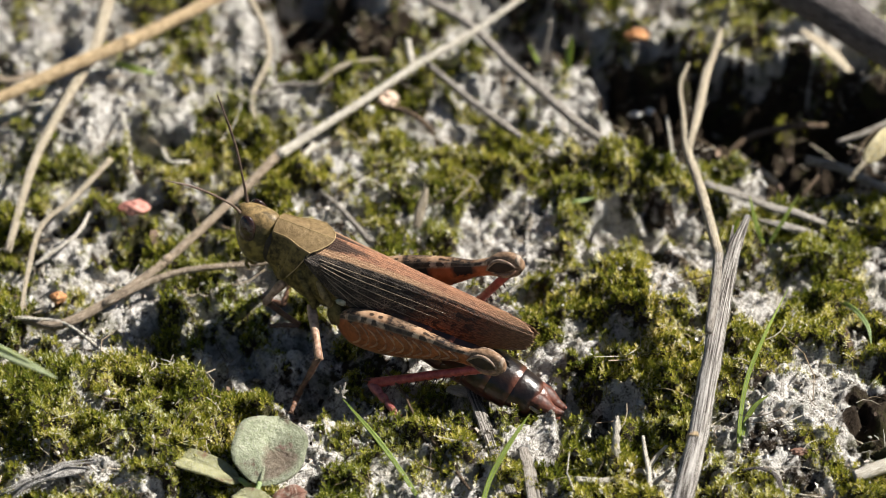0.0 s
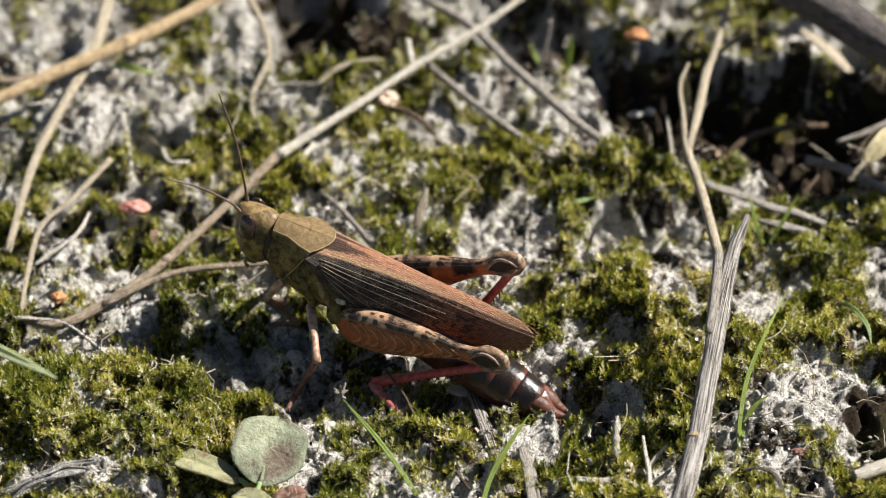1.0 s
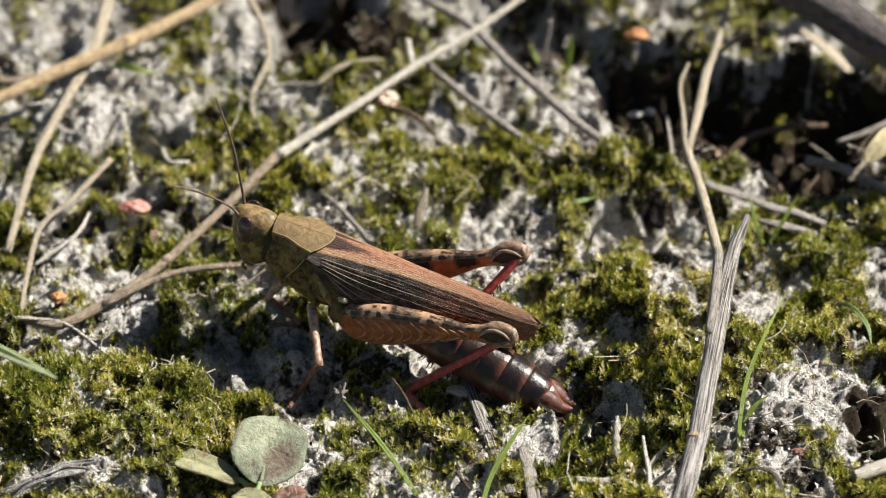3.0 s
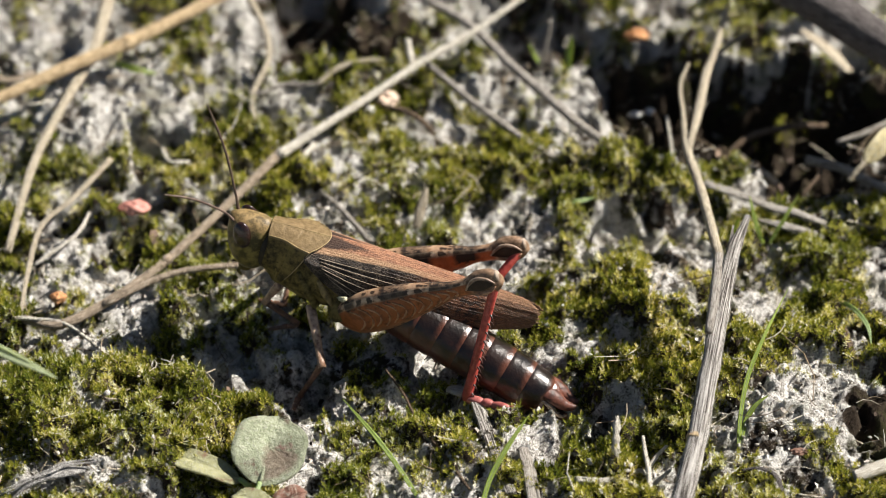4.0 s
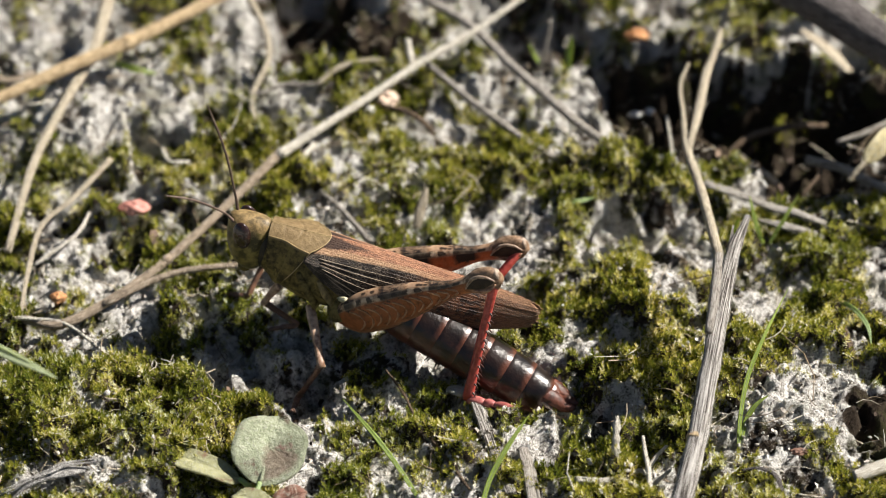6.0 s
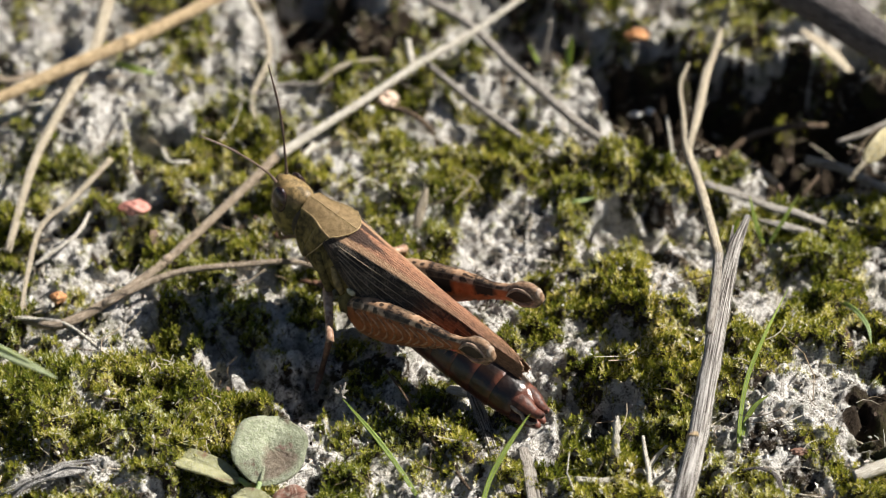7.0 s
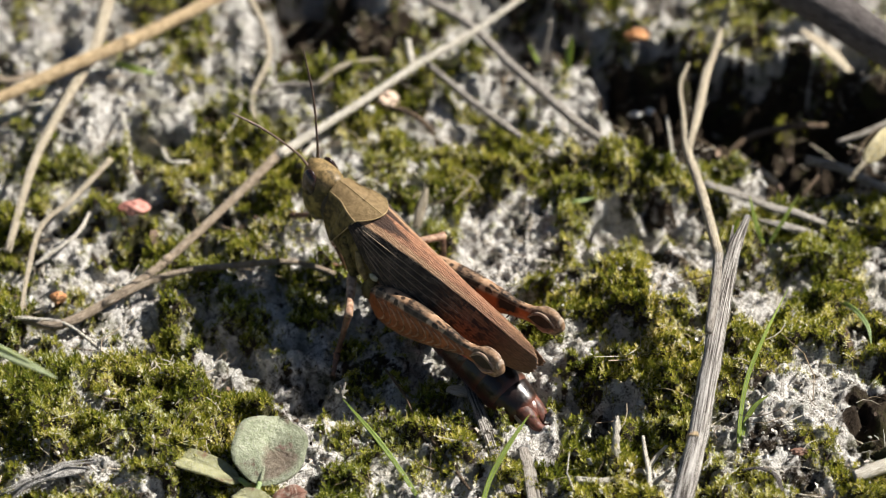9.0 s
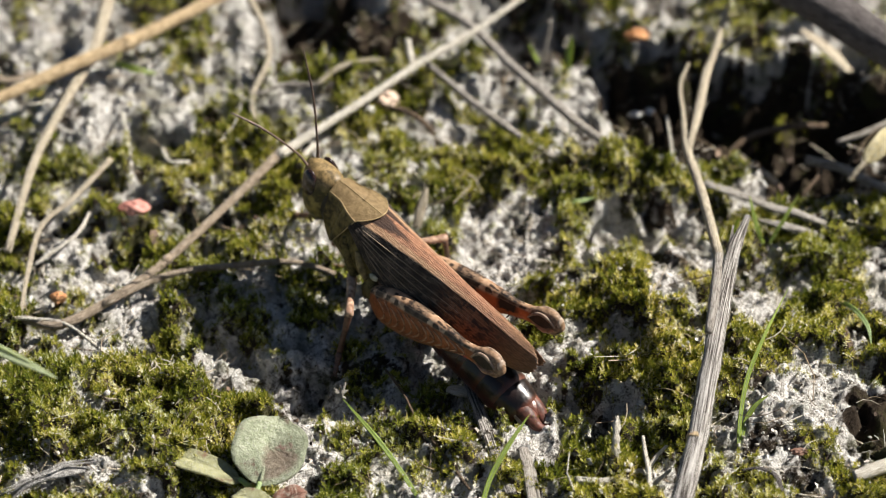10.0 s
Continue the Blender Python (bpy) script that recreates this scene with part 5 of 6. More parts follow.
def hind_femur(side, skin):
    leg = part("hind_femur", surface("hind_femur", femur_point, 60, 36, skin, True, True), insect)
    for k in range(12):                       # herring-bone ridges on the outer face
        u = 0.11 + 0.052 * k
        for half in (-1, 1):
            pts = []
            for q in range(4):
                f = q / 3
                vv = 0.25 + half * (0.008 + (0.092 + 0.012 * math.sin(k * 2.3)) * f)
                p = femur_point(u + 0.055 * (1 - f * f), vv)
                pts.append((p.x, -side * (abs(p.y) * 1.0 + 0.012), p.z))
            part("ridge", tube("ridge", pts, [0.05, 0.085, 0.045], RIDGE, 7, 6, 1.0, 0.0), leg, "pale herring-bone ridge")
    for face in (1, -1):                      # arched rim over the black crescent, lobe below it
        rim, low = [], []
        for k in range(9):
            s = k / 8
            p = femur_point(0.79 + 0.175 * s, 0.225 - 0.12 * math.sin(math.pi * s) ** 0.7)
            rim.append((p.x, face * (abs(p.y) + 0.02), p.z))
            p = femur_point(0.83 + 0.13 * s, 0.285 + 0.045 * math.sin(math.pi * s))
            low.append((p.x, face * (abs(p.y) + 0.01), p.z))
        part("knee_rim", tube("knee_rim", rim, [0.05, 0.09, 0.12, 0.12, 0.11, 0.06], KNEESKIN, 26, 8, 1.0, 0.0), leg, "tan arched rim of the knee")
        part("knee_lobe", tube("knee_lobe", low, [0.05, 0.13, 0.18, 0.15, 0.05], LOBE, 18, 8, 0.9, 0.05), leg, "tan lower knee lobe")
    part("knee_cap", ball("knee_cap", (11.86, 0, 0.30), (0.22, 0.34, 0.46), KNEECAP), leg, "pale grey rounded knee cap")
    return leg


def hind_tibia():
    leg = part("hind_tibia", tube("hind_tibia", [(0, 0, 0), (0.5, 0, 0.1), (4.5, 0, 0.03), (9.2, 0, 0)], [0.36, 0.36, 0.31, 0.29, 0.29, 0.31, 0.38], TIBIA, 26, 10, 1.0, 0.0), insect, "bright red spined shin")
    spikes = []
    for row in (-1, 1):
        for k in range(10):
            x = 2.4 + 0.68 * k
            spikes.append(tube("spine", [(x, row * 0.12, 0.2), (x + 0.12, row * 0.22, 0.42), (x + 0.32, row * 0.3, 0.6)], [0.08, 0.055, 0.012], SPINE, 5, 6, 1.0, 0.0))
    for row in (-1, 1):
        for z in (0.22, -0.18):
            spikes.append(tube("spine", [(9.0, row * 0.15, z), (9.35, row * 0.3, z * 1.8), (9.7, row * 0.34, z * 2.1)], [0.1, 0.07, 0.015], SPINE, 5, 6, 1.0, 0.0))
    for spike in spikes:
        part("spine", spike, leg, "dark-tipped spine")
    return leg


def tarsus(scale, skin):
    pieces = []
    x = 0.0
    for ln, r in ((1.25, 0.38), (0.75, 0.33), (1.25, 0.28)):
        pieces.append(tube("joint", [(x, 0, 0), (x + ln * 0.5, 0, 0.05), (x + ln, 0, 0)], [r * 0.75, r, r * 0.95, r * 0.7], skin, 9, 8, 0.9, 0.0))
        x += ln * 0.97
    for row in (-1, 1):
        pieces.append(tube("claw", [(x - 0.05, row * 0.08, 0), (x + 0.25, row * 0.22, 0.02), (x + 0.42, row * 0.28, -0.2)], [0.08, 0.06, 0.015], skin, 6, 6, 1.0, 0.0))
    pieces.append(tube("pad", [(x - 0.1, 0, -0.05), (x + 0.2, 0, -0.12)], [0.1, 0.12], skin, 4, 7, 0.6, 0.0))
    me = join_meshes("foot", pieces, skin)
    if scale != 1.0:
        me.transform(Matrix.Scale(scale, 4))
    return part("foot", me, insect)


def small_leg(femur_len, tibia_len):
    f = part("femur", tube("femur", [(0, 0, 0), (femur_len * 0.4, 0, 0.08), (femur_len, 0, 0)], [0.3, 0.36, 0.32, 0.26, 0.3], LEGSKIN, 16, 10, 0.85, 0.05), insect)
    t = part("tibia", tube("tibia", [(0, 0, 0), (tibia_len * 0.5, 0, 0.04), (tibia_len, 0, 0)], [0.26, 0.22, 0.2, 0.22], SHADED_SHIN, 14, 8, 0.9, 0.05), insect)
    return f, t, tarsus(0.62, SHADED_SHIN)


insect = thing("grasshopper", "brown short-horned grasshopper with red hind shins standing on moss", "grasshopper")
part("neck_shield", surface("neck_shield", shield_point, 44, 81, SHIELD), insect, "olive-brown keeled neck shield")
part("thorax", surface("thorax", thorax_point, 22, 24, THORAX, True, True), insect)
head = part("head", surface("head", head_point, 34, 36, HEADSKIN, True, True), insect, "olive-brown slanting head")
for sd in (1, -1):
    eye = part("eye", ball("eye", (0, 0, 0), (0.62, 0.34, 0.98), EYE_MAT, 22, 28), head, "dark glossy oval eye")
    eye.matrix_basis = pose(5.62 * MM, sd * 1.0 * MM, -0.95 * MM, sd * 10, 16, 0)
    part("palp", tube("palp", [(5.2, sd * 0.45, -4.1), (5.5, sd * 0.5, -4.6), (5.25, sd * 0.45, -5.0)], [0.13, 0.12, 0.1], HEADSKIN), head)
part("antenna", tube("antenna", [(6.3, -0.35, -0.25), (6.75, -0.5, 1.2), (7.9, -0.75, 4.3), (9.55, -0.85, 7.7)], [0.13, 0.085, 0.078, 0.085, 0.08, 0.045], ANTENNA, 40, 8, 0.8, 0.25), head)
part("antenna", tube("antenna", [(6.35, 0.45, -0.4), (7.2, 1.0, 0.7), (8.9, 2.6, 2.6), (10.6, 4.15, 3.85)], [0.13, 0.085, 0.078, 0.085, 0.08, 0.045], ANTENNA, 40, 8, 0.8, 0.25), head)
for nm, y in (("mandible", 0.3), ("mandible", -0.3)):
    part(nm, ball(nm, (5.15, y, -4.25), (0.45, 0.3, 0.4), THORAX), head)
part("collar", ball("collar", (4.1, 0, -2.2), (0.75, 1.12, 1.75), COLLAR), insect, "dark neck membrane")
for name, v, r in (("side_keel", 0.3, 0.045), ("side_keel", 0.7, 0.045), ("mid_keel", 0.5, 0.022)):
    part(name, tube(name, [shield_point(k / 10, v) + Vector((0, 0, 0.005)) for k in range(11)], [r * 0.6, r, r, r], KEEL, 30, 6, 1.0, 0.0), insect, "pale raised keel")
part("hind_rim", tube("hind_rim", [shield_point(1.0, 0.04 + 0.92 * k / 40) for k in range(41)], [0.035, 0.04, 0.035], KEEL, 90, 6, 1.0, 0.0), insect, "pale hind rim of the neck shield")
for sd in (1, -1):
    wing = part("fore_wing", surface("fore_wing", lambda u, v, s=sd: wing_point(u, v, s), 70, 64, WING), insect, "brown mottled fore wing with black blotches")
    solid = wing.modifiers.new("thickness", "SOLIDIFY")
    solid.thickness = 0.05 * MM
    for v0, v1, u0, u1 in ((0.46, 0.47, 0.06, 0.42), (0.53, 0.56, 0.07, 0.62), (0.60, 0.66, 0.07, 0.60), (0.67, 0.78, 0.08, 0.55), (0.74, 0.90, 0.10, 0.42), (0.81, 0.95, 0.12, 0.30)):
        line = [wing_point(u0 + (u1 - u0) * k / 9, v0 + (v1 - v0) * k / 9, sd) + Vector((0, sd * 0.03, 0.02)) for k in range(10)]
        part("vein", tube("vein", line, [0.024, 0.022, 0.008], VEIN, 30, 5, 1.0, 0.0), wing, "pale raised long vein")
    part("coxa", tube("coxa", [(-1.4, sd * 1.2, -3.9), (-1.7, sd * 1.9, -4.6), (-1.9, sd * 2.2, -5.0)], [0.7, 0.75, 0.5], THORAX), insect)
    part("side_plate", tube("side_plate", [(0.1, sd * 1.98, -2.2), (-0.5, sd * 2.08, -3.0), (-1.1, sd * 2.02, -3.9)], [0.14, 0.30, 0.22], PLATE, 12, 8, 0.55, 0.12), insect, "tan oblique side plate")
    part("side_plate", tube("side_plate", [(1.5, sd * 1.82, -2.1), (0.6, sd * 2.02, -3.3), (-0.1, sd * 1.96, -4.5)], [0.2, 0.36, 0.34], THORAX, 12, 8, 0.55, 0.15), insect, "olive oblique side plate")
    part("pale_spot", ball("pale_spot", (-1.75, sd * 2.16, -3.05), (0.34, 0.14, 0.22), SPOT, 10, 14, 0.5, 3.0, 2.4), insect, "small pale yellow spot below the wing")

abdomen = part("abdomen", tube("abdomen", [(0.6, 0, 0), (6, 0, 0.1), (14.4, 0, 0)], [0.5, 0.8, 1.15, 1.3, 1.4, 1.45, 1.35, 1.2], SEGMENT, 20, 16, 1.0, 0.0), insect, "dark glossy tapering abdomen")
for k in range(8):
    def ring(u, v, k=k):
        x0 = 1.35 + 1.62 * k
        r = table(x0 + 1.75 * (1 - u), [(1.2, 1.12), (1.8, 1.34), (3, 1.52), (5, 1.63), (7, 1.69), (10, 1.72), (16, 1.75)])
        q = table(u, [(0, 0.94), (0.12, 0.985), (0.6, 1.0), (0.94, 1.01), (1, 0.985)])
        a = 2 * math.pi * v
        return Vector((x0 + 1.75 * (1 - u) - 0.05, r * q * math.cos(a), r * q * 1.06 * math.sin(a)))
    part("segment", surface("segment", ring, 10, 30, SEGMENT, True), abdomen)
for row, up in ((1, 1), (-1, 1), (1, -1), (-1, -1)):
    bend = 0.35 if up > 0 else -0.05
    part("valve", tube("valve", [(1.9, row * 0.45, up * 0.62), (0.8, row * 0.42, up * 0.66), (0.1, row * 0.34, up * 0.52), (-0.4, row * 0.26, up * 0.48 + bend * 0.5), (-0.62, row * 0.2, up * 0.5 + bend)], [0.62, 0.56, 0.44, 0.36, 0.26, 0.07], VALVE, 16, 10, 0.9, 0.16), abdomen, "rusty brown egg-laying valve")
    part("cercus", tube("cercus", [(1.5, row * 0.95, 0.5), (0.9, row * 1.0, 0.42), (0.45, row * 0.92, 0.3)], [0.2, 0.17, 0.05], KNEECAP, 8, 8, 0.8, 0.1), abdomen, "short greyish feeler at the tail") if up > 0 else None
part("tail_plate", tube("tail_plate", [(2.2, 0, 0.85), (1.2, 0, 0.92), (0.4, 0, 0.78)], [0.75, 0.62, 0.15], SEGMENT, 10, 12, 0.45, 0.0), abdomen, "dark plate over the valves")
for row in (1, -1):
    part("valve_hook", tube("valve_hook", [(0.75, row * 0.85, 0.35), (0.35, row * 0.92, 0.05), (-0.1, row * 0.82, -0.1), (-0.45, row * 0.6, 0.12)], [0.08, 0.14, 0.12, 0.05], KNEECAP, 14, 8, 0.8, 0.1), abdomen, "greyish hooked appendage")

leg_near = (hind_femur(1, FEMUR), hind_tibia(), tarsus(1.0, TARSUS))
leg_far = (hind_femur(-1, FEMUR_FAR), hind_tibia(), tarsus(1.0, TARSUS))
mid_near, mid_far = small_leg(4.3, 4.1), small_leg(4.3, 3.8)
fore_near, fore_far = small_leg(2.5, 2.8), small_leg(3.4, 3.2)


def aim(a, b, up=(0, 0, 1)):
    """Pose that carries +x from a towards b; z as far up as it can be."""
    a, b = Vector(a), Vector(b)
    x = (b - a).normalized()
    y = Vector(up).cross(x).normalized()
    z = x.cross(y)
    m = Matrix((x, y, z)).transposed().to_4x4()
    return Matrix.Translation(a * MM) @ m


def body_pose(o, turn):
    """Body at o; turn: heading from -x towards +y, pitch head up, roll to its left side up."""
    yaw, pitch, roll = (radians(k) for k in turn)
    f = Vector((-math.cos(yaw) * math.cos(pitch), math.sin(yaw) * math.cos(pitch), math.sin(pitch)))
    l0 = Vector((-math.sin(yaw), -math.cos(yaw), 0))
    u0 = f.cross(l0)
    l = l0 * math.cos(roll) + u0 * math.sin(roll)
    m = Matrix((f, l, f.cross(l))).transposed().to_4x4()
    return Matrix.Translation(Vector(o) * MM) @ m


def walk_leg(leg, hip, knees, ankles, toes, femur=None, shin=9.2):
    """Keys femur, tibia and foot through points in the body's space (same times in all three).
    With the femur's length given, knee joint and foot are carried along to where it ends."""
    h = Vector(hip)
    joints, ends, tips = [], [], []
    for k, a, c in zip(knees, ankles, toes):
        reach, a, c = Vector(k[1:]) - h, Vector(a[1:]), Vector(c[1:])
        j = h + (reach.normalized() * femur if femur else reach) * 0.95
        b = j + (a - j).normalized() * shin if femur else a
        joints.append(j), ends.append(b), tips.append(c + b - a)
    times = [k[0] for k in knees]
    walk(leg[0], [(t, aim(h, k[1:])) for t, k in zip(times, knees)])
    walk(leg[1], [(t, aim(j, b, Vector(k[1:]) - h)) for t, j, b, k in zip(times, joints, ends, knees)])
    walk(leg[2], [(t, aim(b, c)) for t, b, c in zip(times, ends, tips)])


def motions():
    walk(insect, [
        (0, body_pose((-7.01, -7.39, 8.00), (20.9, 8.7, 1.1))), (2.7, body_pose((-6.99, -7.23, 8.00), (17.7, 10.0, 1.3))),
        (3.8, body_pose((-7.20, -7.16, 8.00), (12.6, 9.6, 1.2))), (4.3, body_pose((-7.24, -7.21, 8.00), (11.0, 10.0, 1.0))),
        (5.7, body_pose((-7.24, -7.21, 8.00), (11.0, 10.0, 1.0))), (6.8, body_pose((-7.05, -7.16, 8.00), (10.5, 11.1, 1.1))),
        (6.9, body_pose((-6.19, -7.23, 8.00), (29.8, 3.5, 0.9))), (7, body_pose((-5.54, -6.49, 8.00), (37.5, 11.4, 0.5))),
        (7.1, body_pose((-5.38, -6.06, 8.00), (38.5, 5.8, 1.3))), (7.3, body_pose((-4.64, -5.93, 8.00), (40.2, 7.0, 1.7))),
        (7.5, body_pose((-4.43, -5.86, 8.00), (40.4, 9.2, 0.8))), (8, body_pose((-3.72, -5.28, 8.00), (44.6, 8.7, 1.2))),
        (8.5, body_pose((-3.77, -5.13, 8.00), (43.8, 9.2, 1.5))), (9, body_pose((-3.89, -5.14, 8.00), (42.7, 9.8, 2.0))),
        (10, body_pose((-3.89, -5.14, 8.00), (42.7, 9.8, 2.0)))])
    knees = [
        (0, -12.61, 3.19, -2.20), (1, -12.69, 2.70, -2.36), (2, -12.73, 2.27, -2.48), (2.7, -12.70, 1.97, -2.34),
        (3.8, -10.82, 2.24, 1.73), (4.1, -10.70, 2.02, 1.89), (4.3, -10.68, 2.06, 1.92), (5.7, -10.68, 2.06, 1.92),
        (6.8, -10.37, 2.66, 2.29), (6.9, -11.63, 3.27, 0.33), (7, -11.97, 1.94, -0.22), (7.1, -12.33, 2.70, -1.13),
        (7.3, -12.64, 2.61, -2.14), (7.5, -12.63, 2.63, -2.11), (8, -12.61, 2.39, -1.97), (8.5, -12.53, 2.39, -1.72),
        (9, -12.47, 2.57, -1.54), (10, -12.51, 2.48, -1.64)]
    ankles = [
        (0, -5.01, 4.16, -7.29), (1, -5.11, 3.99, -7.40), (2, -5.58, 3.73, -8.08), (2.7, -5.97, 3.36, -8.45),
        (3.8, -10.82, 3.93, -7.31), (4.1, -11.23, 4.40, -6.98), (4.3, -11.28, 4.49, -6.93), (5.7, -11.28, 4.49, -6.93),
        (6.8, -9.77, 3.72, -6.83), (6.9, -3.81, 2.50, -4.45), (7, -3.87, 2.22, -4.57), (7.1, -3.89, 2.38, -4.78),
        (7.3, -3.90, 2.36, -5.00), (7.5, -3.90, 2.36, -4.99), (8, -3.91, 2.31, -4.96), (8.5, -3.90, 2.31, -4.91),
        (9, -3.90, 2.35, -4.87), (10, -3.90, 2.33, -4.89)]
    toes = [
        (0, -7.83, 6.37, -6.88), (1, -7.85, 6.26, -6.87), (2, -7.99, 6.22, -7.09), (2.7, -8.16, 5.94, -7.23),
        (3.8, -13.80, 5.36, -5.89), (4.1, -14.47, 5.29, -5.69), (4.3, -14.55, 5.30, -5.65), (5.7, -14.55, 5.30, -5.65),
        (6.8, -12.96, 4.80, -5.55), (6.9, -5.79, 0.03, -6.18), (7, -5.85, -0.24, -6.30), (7.1, -5.86, -0.09, -6.51),
        (7.3, -5.87, -0.11, -6.72), (7.5, -5.87, -0.11, -6.72), (8, -5.88, -0.15, -6.69), (8.5, -5.88, -0.15, -6.63),
        (9, -5.87, -0.12, -6.59), (10, -5.88, -0.13, -6.62)]
    walk_leg(leg_near, (-1.8, 2.1, -4.9), knees, ankles, toes, 12.1)
    knees = [
        (0, -11.25, -2.44, 1.10), (2.7, -11.34, -2.94, 0.91), (4.3, -11.72, -3.22, 0.18), (5.7, -11.72, -3.22, 0.18),
        (6.8, -11.77, -3.73, -0.07), (6.9, -11.63, -2.41, 0.46), (7, -11.59, -3.55, 0.34), (7.1, -11.86, -3.04, -0.07),
        (7.3, -12.39, -3.11, -1.41), (7.5, -12.46, -3.33, -1.68), (8, -12.54, -3.27, -1.94), (9, -12.53, -3.22, -1.89),
        (10, -12.53, -3.22, -1.89)]
    ankles = [
        (0, -8.27, -4.02, -7.46), (2.7, -7.89, 1.81, -6.17), (4.3, -8.37, 2.12, -6.52), (5.7, -8.37, 2.12, -6.52),
        (6.8, -8.16, 2.32, -5.99), (6.9, -4.11, -2.29, -4.84), (7, -4.08, -2.56, -4.88), (7.1, -4.11, -2.44, -5.00),
        (7.3, -4.11, -2.44, -5.36), (7.5, -4.10, -2.49, -5.43), (8, -4.09, -2.47, -5.50), (9, -4.10, -2.46, -5.49),
        (10, -4.10, -2.46, -5.49)]
    toes = [
        (0, -11.35, -5.83, -7.93), (2.7, -10.96, 0.00, -6.64), (4.3, -11.45, 0.32, -7.00), (5.7, -11.45, 0.32, -7.00),
        (6.8, -11.24, 0.52, -6.46), (6.9, -6.52, -2.90, -7.45), (7, -6.49, -3.16, -7.49), (7.1, -6.52, -3.04, -7.61),
        (7.3, -6.52, -3.05, -7.97), (7.5, -6.51, -3.09, -8.04), (8, -6.50, -3.08, -8.11), (9, -6.50, -3.06, -8.10),
        (10, -6.50, -3.06, -8.10)]
    walk_leg(leg_far, (-1.8, -2.1, -4.9), knees, ankles, toes, 12.1)
    knees = [
        (0, -2.01, 5.69, -5.38), (4.3, -1.61, 5.23, -6.59), (5.7, -1.61, 5.23, -6.59), (6.8, -1.42, 5.69, -6.07),
        (6.9, -2.55, 5.58, -4.47), (7, -2.80, 5.18, -5.02), (7.1, -2.64, 5.36, -5.15), (7.3, -2.96, 5.25, -4.23),
        (7.5, -2.82, 5.28, -3.67), (8, -2.72, 5.41, -4.05), (10, -2.76, 5.39, -3.99)]
    ankles = [
        (0, -0.99, 5.58, -8.89), (4.3, -0.55, 4.77, -10.08), (5.7, -0.55, 4.77, -10.08), (6.8, -0.40, 5.45, -9.53),
        (6.9, -1.68, 5.37, -8.08), (7, -2.34, 4.75, -8.76), (7.1, -1.91, 5.07, -8.83), (7.3, -2.23, 4.87, -7.91),
        (7.5, -2.21, 4.77, -7.40), (8, -2.08, 5.00, -7.78), (10, -2.20, 4.88, -7.71)]
    toes = [
        (0, -1.29, 7.47, -8.31), (4.3, -0.54, 6.58, -9.22), (5.7, -0.54, 6.58, -9.22), (6.8, -0.36, 7.31, -8.79),
        (6.9, -2.41, 7.22, -7.86), (7, -3.16, 6.36, -7.91), (7.1, -2.84, 6.70, -8.14), (7.3, -3.23, 6.59, -7.73),
        (7.5, -3.26, 6.48, -7.51), (8, -3.24, 6.61, -7.60), (10, -3.35, 6.52, -7.61)]
    walk_leg(mid_near, (0.3, 1.7, -4.9), knees, ankles, toes, 4.3, 4.1)
    knees = [
        (0, -0.99, -4.93, -7.15), (4.3, -1.65, -4.67, -7.05), (5.7, -1.65, -4.67, -7.05), (6.8, -1.65, -4.67, -7.05), (6.9, -0.84, -5.58, -5.64),
        (7, -0.82, -5.51, -5.96), (7.3, -1.38, -5.45, -5.16), (8, -1.37, -5.46, -4.79), (10, -1.80, -5.23, -4.48)]
    ankles = [
        (0, -1.93, -5.62, -10.60), (4.3, -2.60, -5.40, -10.49), (5.7, -2.60, -5.40, -10.49), (6.8, -2.60, -5.40, -10.49), (6.9, -0.80, -6.23, -9.31),
        (7, -0.91, -6.27, -9.58), (7.3, -1.41, -6.26, -8.81), (8, -1.20, -6.22, -8.47), (10, -1.75, -6.21, -8.12)]
    toes = [
        (0, -0.13, -6.12, -11.15), (4.3, -0.80, -5.90, -11.04), (5.7, -0.80, -5.90, -11.04), (6.8, -0.80, -5.90, -11.04), (6.9, 1.00, -6.73, -9.86),
        (7, 0.89, -6.77, -10.13), (7.3, 0.39, -6.76, -9.36), (8, 0.60, -6.72, -9.02), (10, 0.05, -6.71, -8.67)]
    walk_leg(mid_far, (0.3, -1.5, -4.9), knees, ankles, toes)
    knees = [
        (0, 3.50, 1.38, -6.57), (4.3, 3.35, 0.77, -6.63), (5.7, 3.35, 0.77, -6.63), (6.8, 3.31, 0.91, -6.66),
        (6.9, 4.07, -0.29, -5.67), (7, 3.38, -0.66, -5.84), (7.3, 3.88, -0.58, -5.54), (8, 4.06, -0.22, -5.74),
        (10, 3.74, -0.50, -5.77)]
    ankles = [
        (0, 1.06, 0.95, -7.87), (4.3, 0.85, 0.71, -7.88), (5.7, 0.85, 0.71, -7.88), (6.8, 0.81, 0.75, -7.92),
        (6.9, 2.19, -0.29, -7.74), (7, 1.72, -0.82, -8.10), (7.3, 2.51, -1.04, -7.94), (8, 2.54, -0.50, -8.07),
        (10, 2.15, -0.74, -8.07)]
    toes = [
        (0, 2.89, 1.42, -8.53), (4.3, 2.66, 1.18, -8.58), (5.7, 2.66, 1.18, -8.58), (6.8, 2.61, 1.23, -8.65),
        (6.9, 4.07, 0.19, -8.22), (7, 3.52, -0.34, -8.84), (7.3, 4.36, -0.58, -8.55), (8, 4.37, -0.04, -8.72),
        (10, 3.96, -0.28, -8.77)]
    walk_leg(fore_near, (2.5, 1.1, -4.3), knees, ankles, toes)
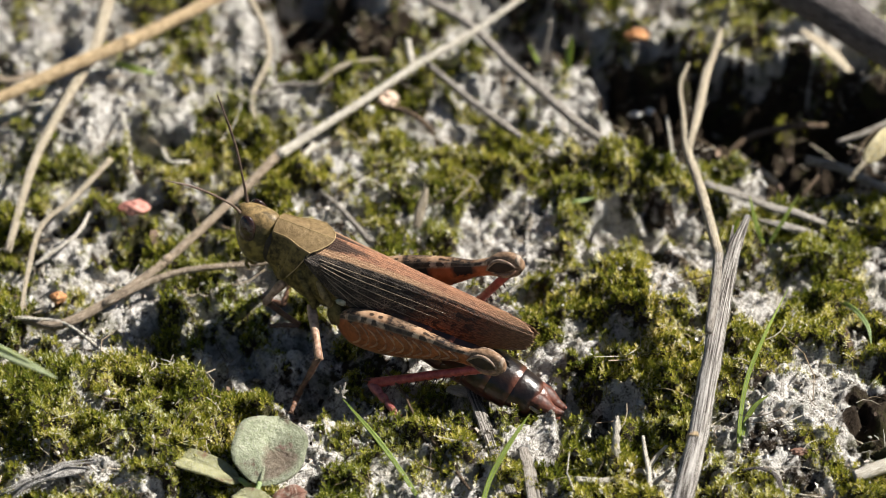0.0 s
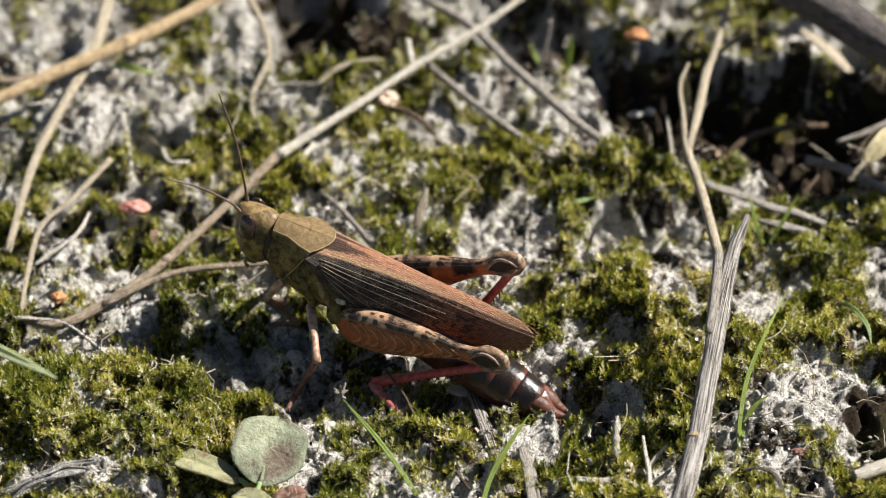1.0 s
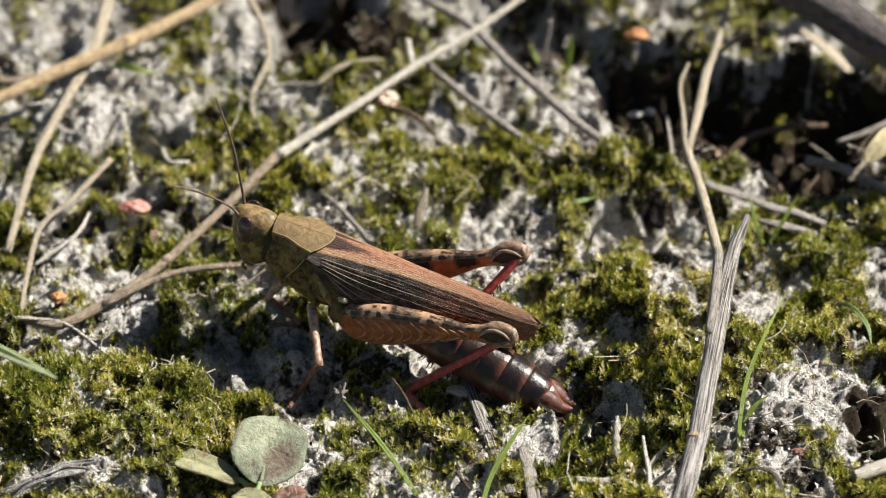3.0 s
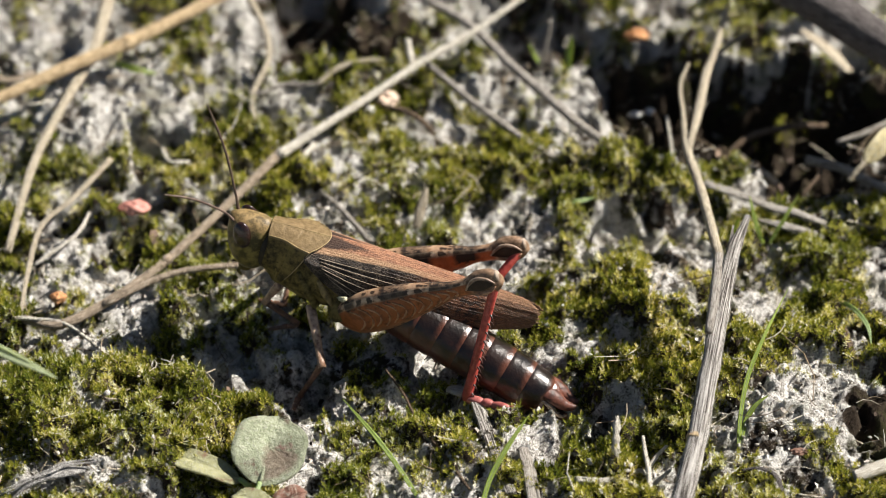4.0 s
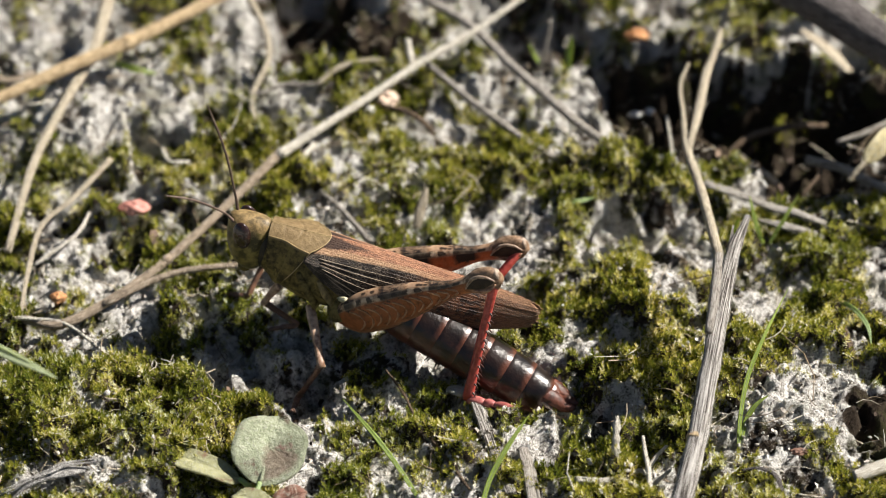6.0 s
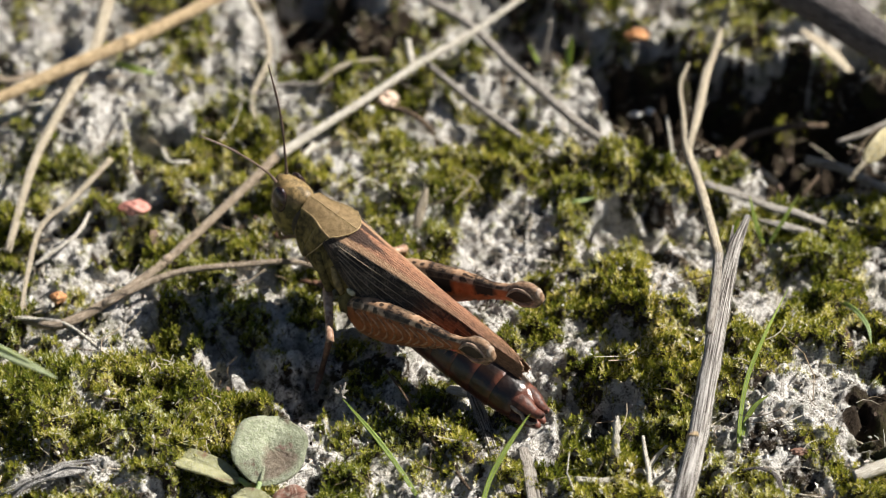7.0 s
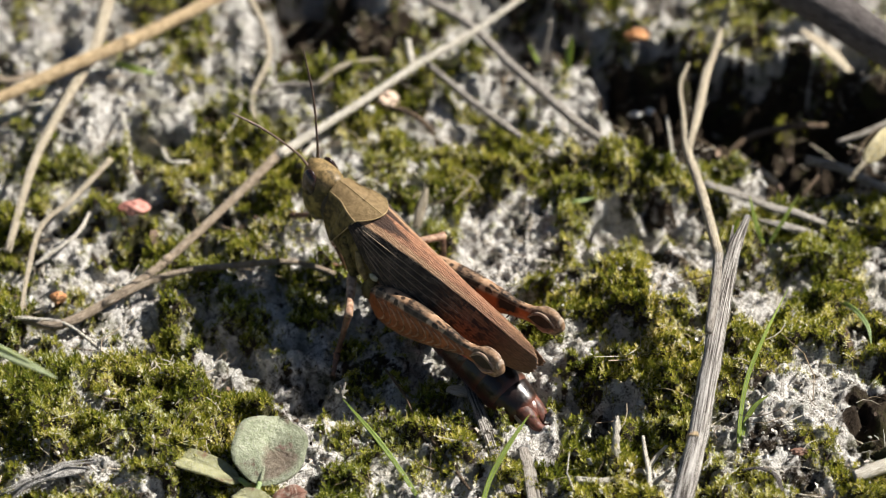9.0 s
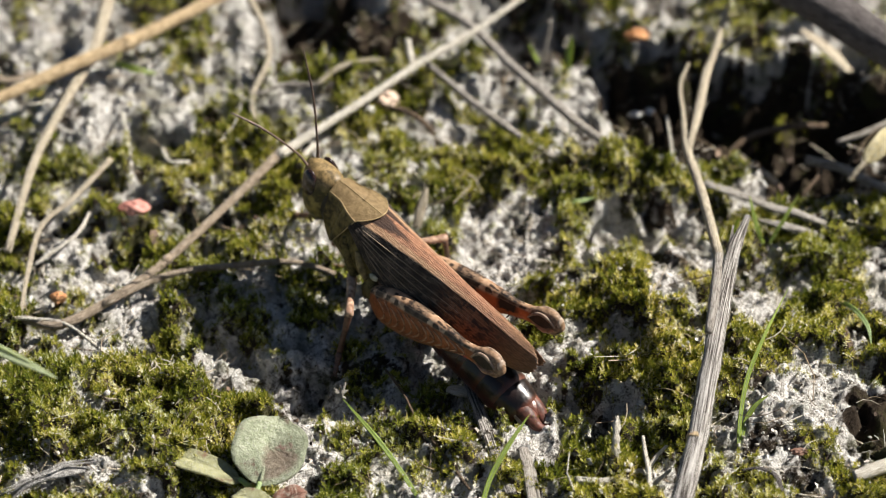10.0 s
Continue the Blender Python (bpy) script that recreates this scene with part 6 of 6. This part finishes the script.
    knees = [
        (0, 2.85, -3.31, -6.86), (4.3, 2.26, -3.68, -6.50), (5.7, 4.29, -3.27, -6.20), (6.8, 3.35, -3.65, -6.38),
        (6.9, 5.04, -2.79, -5.81), (7, 4.87, -2.08, -6.53), (7.3, 5.30, -1.93, -6.04), (8, 5.43, -1.45, -5.99),
        (10, 5.33, -1.65, -6.10)]
    ankles = [
        (0, 2.80, -0.36, -8.11), (4.3, 2.26, -0.90, -8.10), (5.7, 4.92, -1.21, -8.56), (6.8, 3.48, -1.18, -8.41),
        (6.9, 7.35, -2.93, -8.02), (7, 6.99, -2.28, -8.92), (7.3, 7.83, -2.00, -8.00), (8, 7.99, -1.07, -7.87),
        (10, 7.83, -1.46, -8.09)]
    toes = [
        (0, 4.63, -0.86, -8.75), (4.3, 4.08, -1.40, -8.78), (5.7, 6.73, -1.70, -9.24), (6.8, 5.28, -1.68, -9.12),
        (6.9, 9.23, -3.42, -8.48), (7, 8.67, -2.76, -9.88), (7.3, 9.42, -2.47, -9.12), (8, 9.30, -1.48, -9.32),
        (10, 9.15, -1.90, -9.53)]
    walk_leg(fore_far, (2.5, -1.1, -4.3), knees, ankles, toes)
    walk(abdomen, [
        (0, aim((-16.91, 1.60, -6.16), (-3.2, 0.2, -3.6))), (1, aim((-17.08, 1.60, -6.25), (-3.2, 0.2, -3.6))),
        (2.7, aim((-17.28, 1.70, -6.36), (-3.2, 0.2, -3.6))), (3.8, aim((-17.45, 3.00, -6.36), (-3.2, 0.2, -3.6))),
        (4.3, aim((-17.45, 3.00, -6.68), (-3.2, 0.2, -3.6))), (5.7, aim((-17.45, 3.00, -6.68), (-3.2, 0.2, -3.6))),
        (6.8, aim((-17.39, 3.00, -6.62), (-3.2, 0.2, -3.6))), (6.9, aim((-15.39, 1.40, -5.86), (-3.2, 0.2, -3.6))),
        (7, aim((-16.33, 0.90, -3.68), (-3.2, 0.2, -3.6))), (7.1, aim((-16.02, 0.80, -5.89), (-3.2, 0.2, -3.6))),
        (7.3, aim((-15.72, 0.80, -6.20), (-3.2, 0.2, -3.6))), (7.5, aim((-15.79, 0.80, -6.01), (-3.2, 0.2, -3.6))),
        (8, aim((-15.82, 0.80, -5.82), (-3.2, 0.2, -3.6))), (9, aim((-15.91, 0.80, -6.21), (-3.2, 0.2, -3.6))),
        (10, aim((-15.91, 0.80, -6.21), (-3.2, 0.2, -3.6)))])

motions()
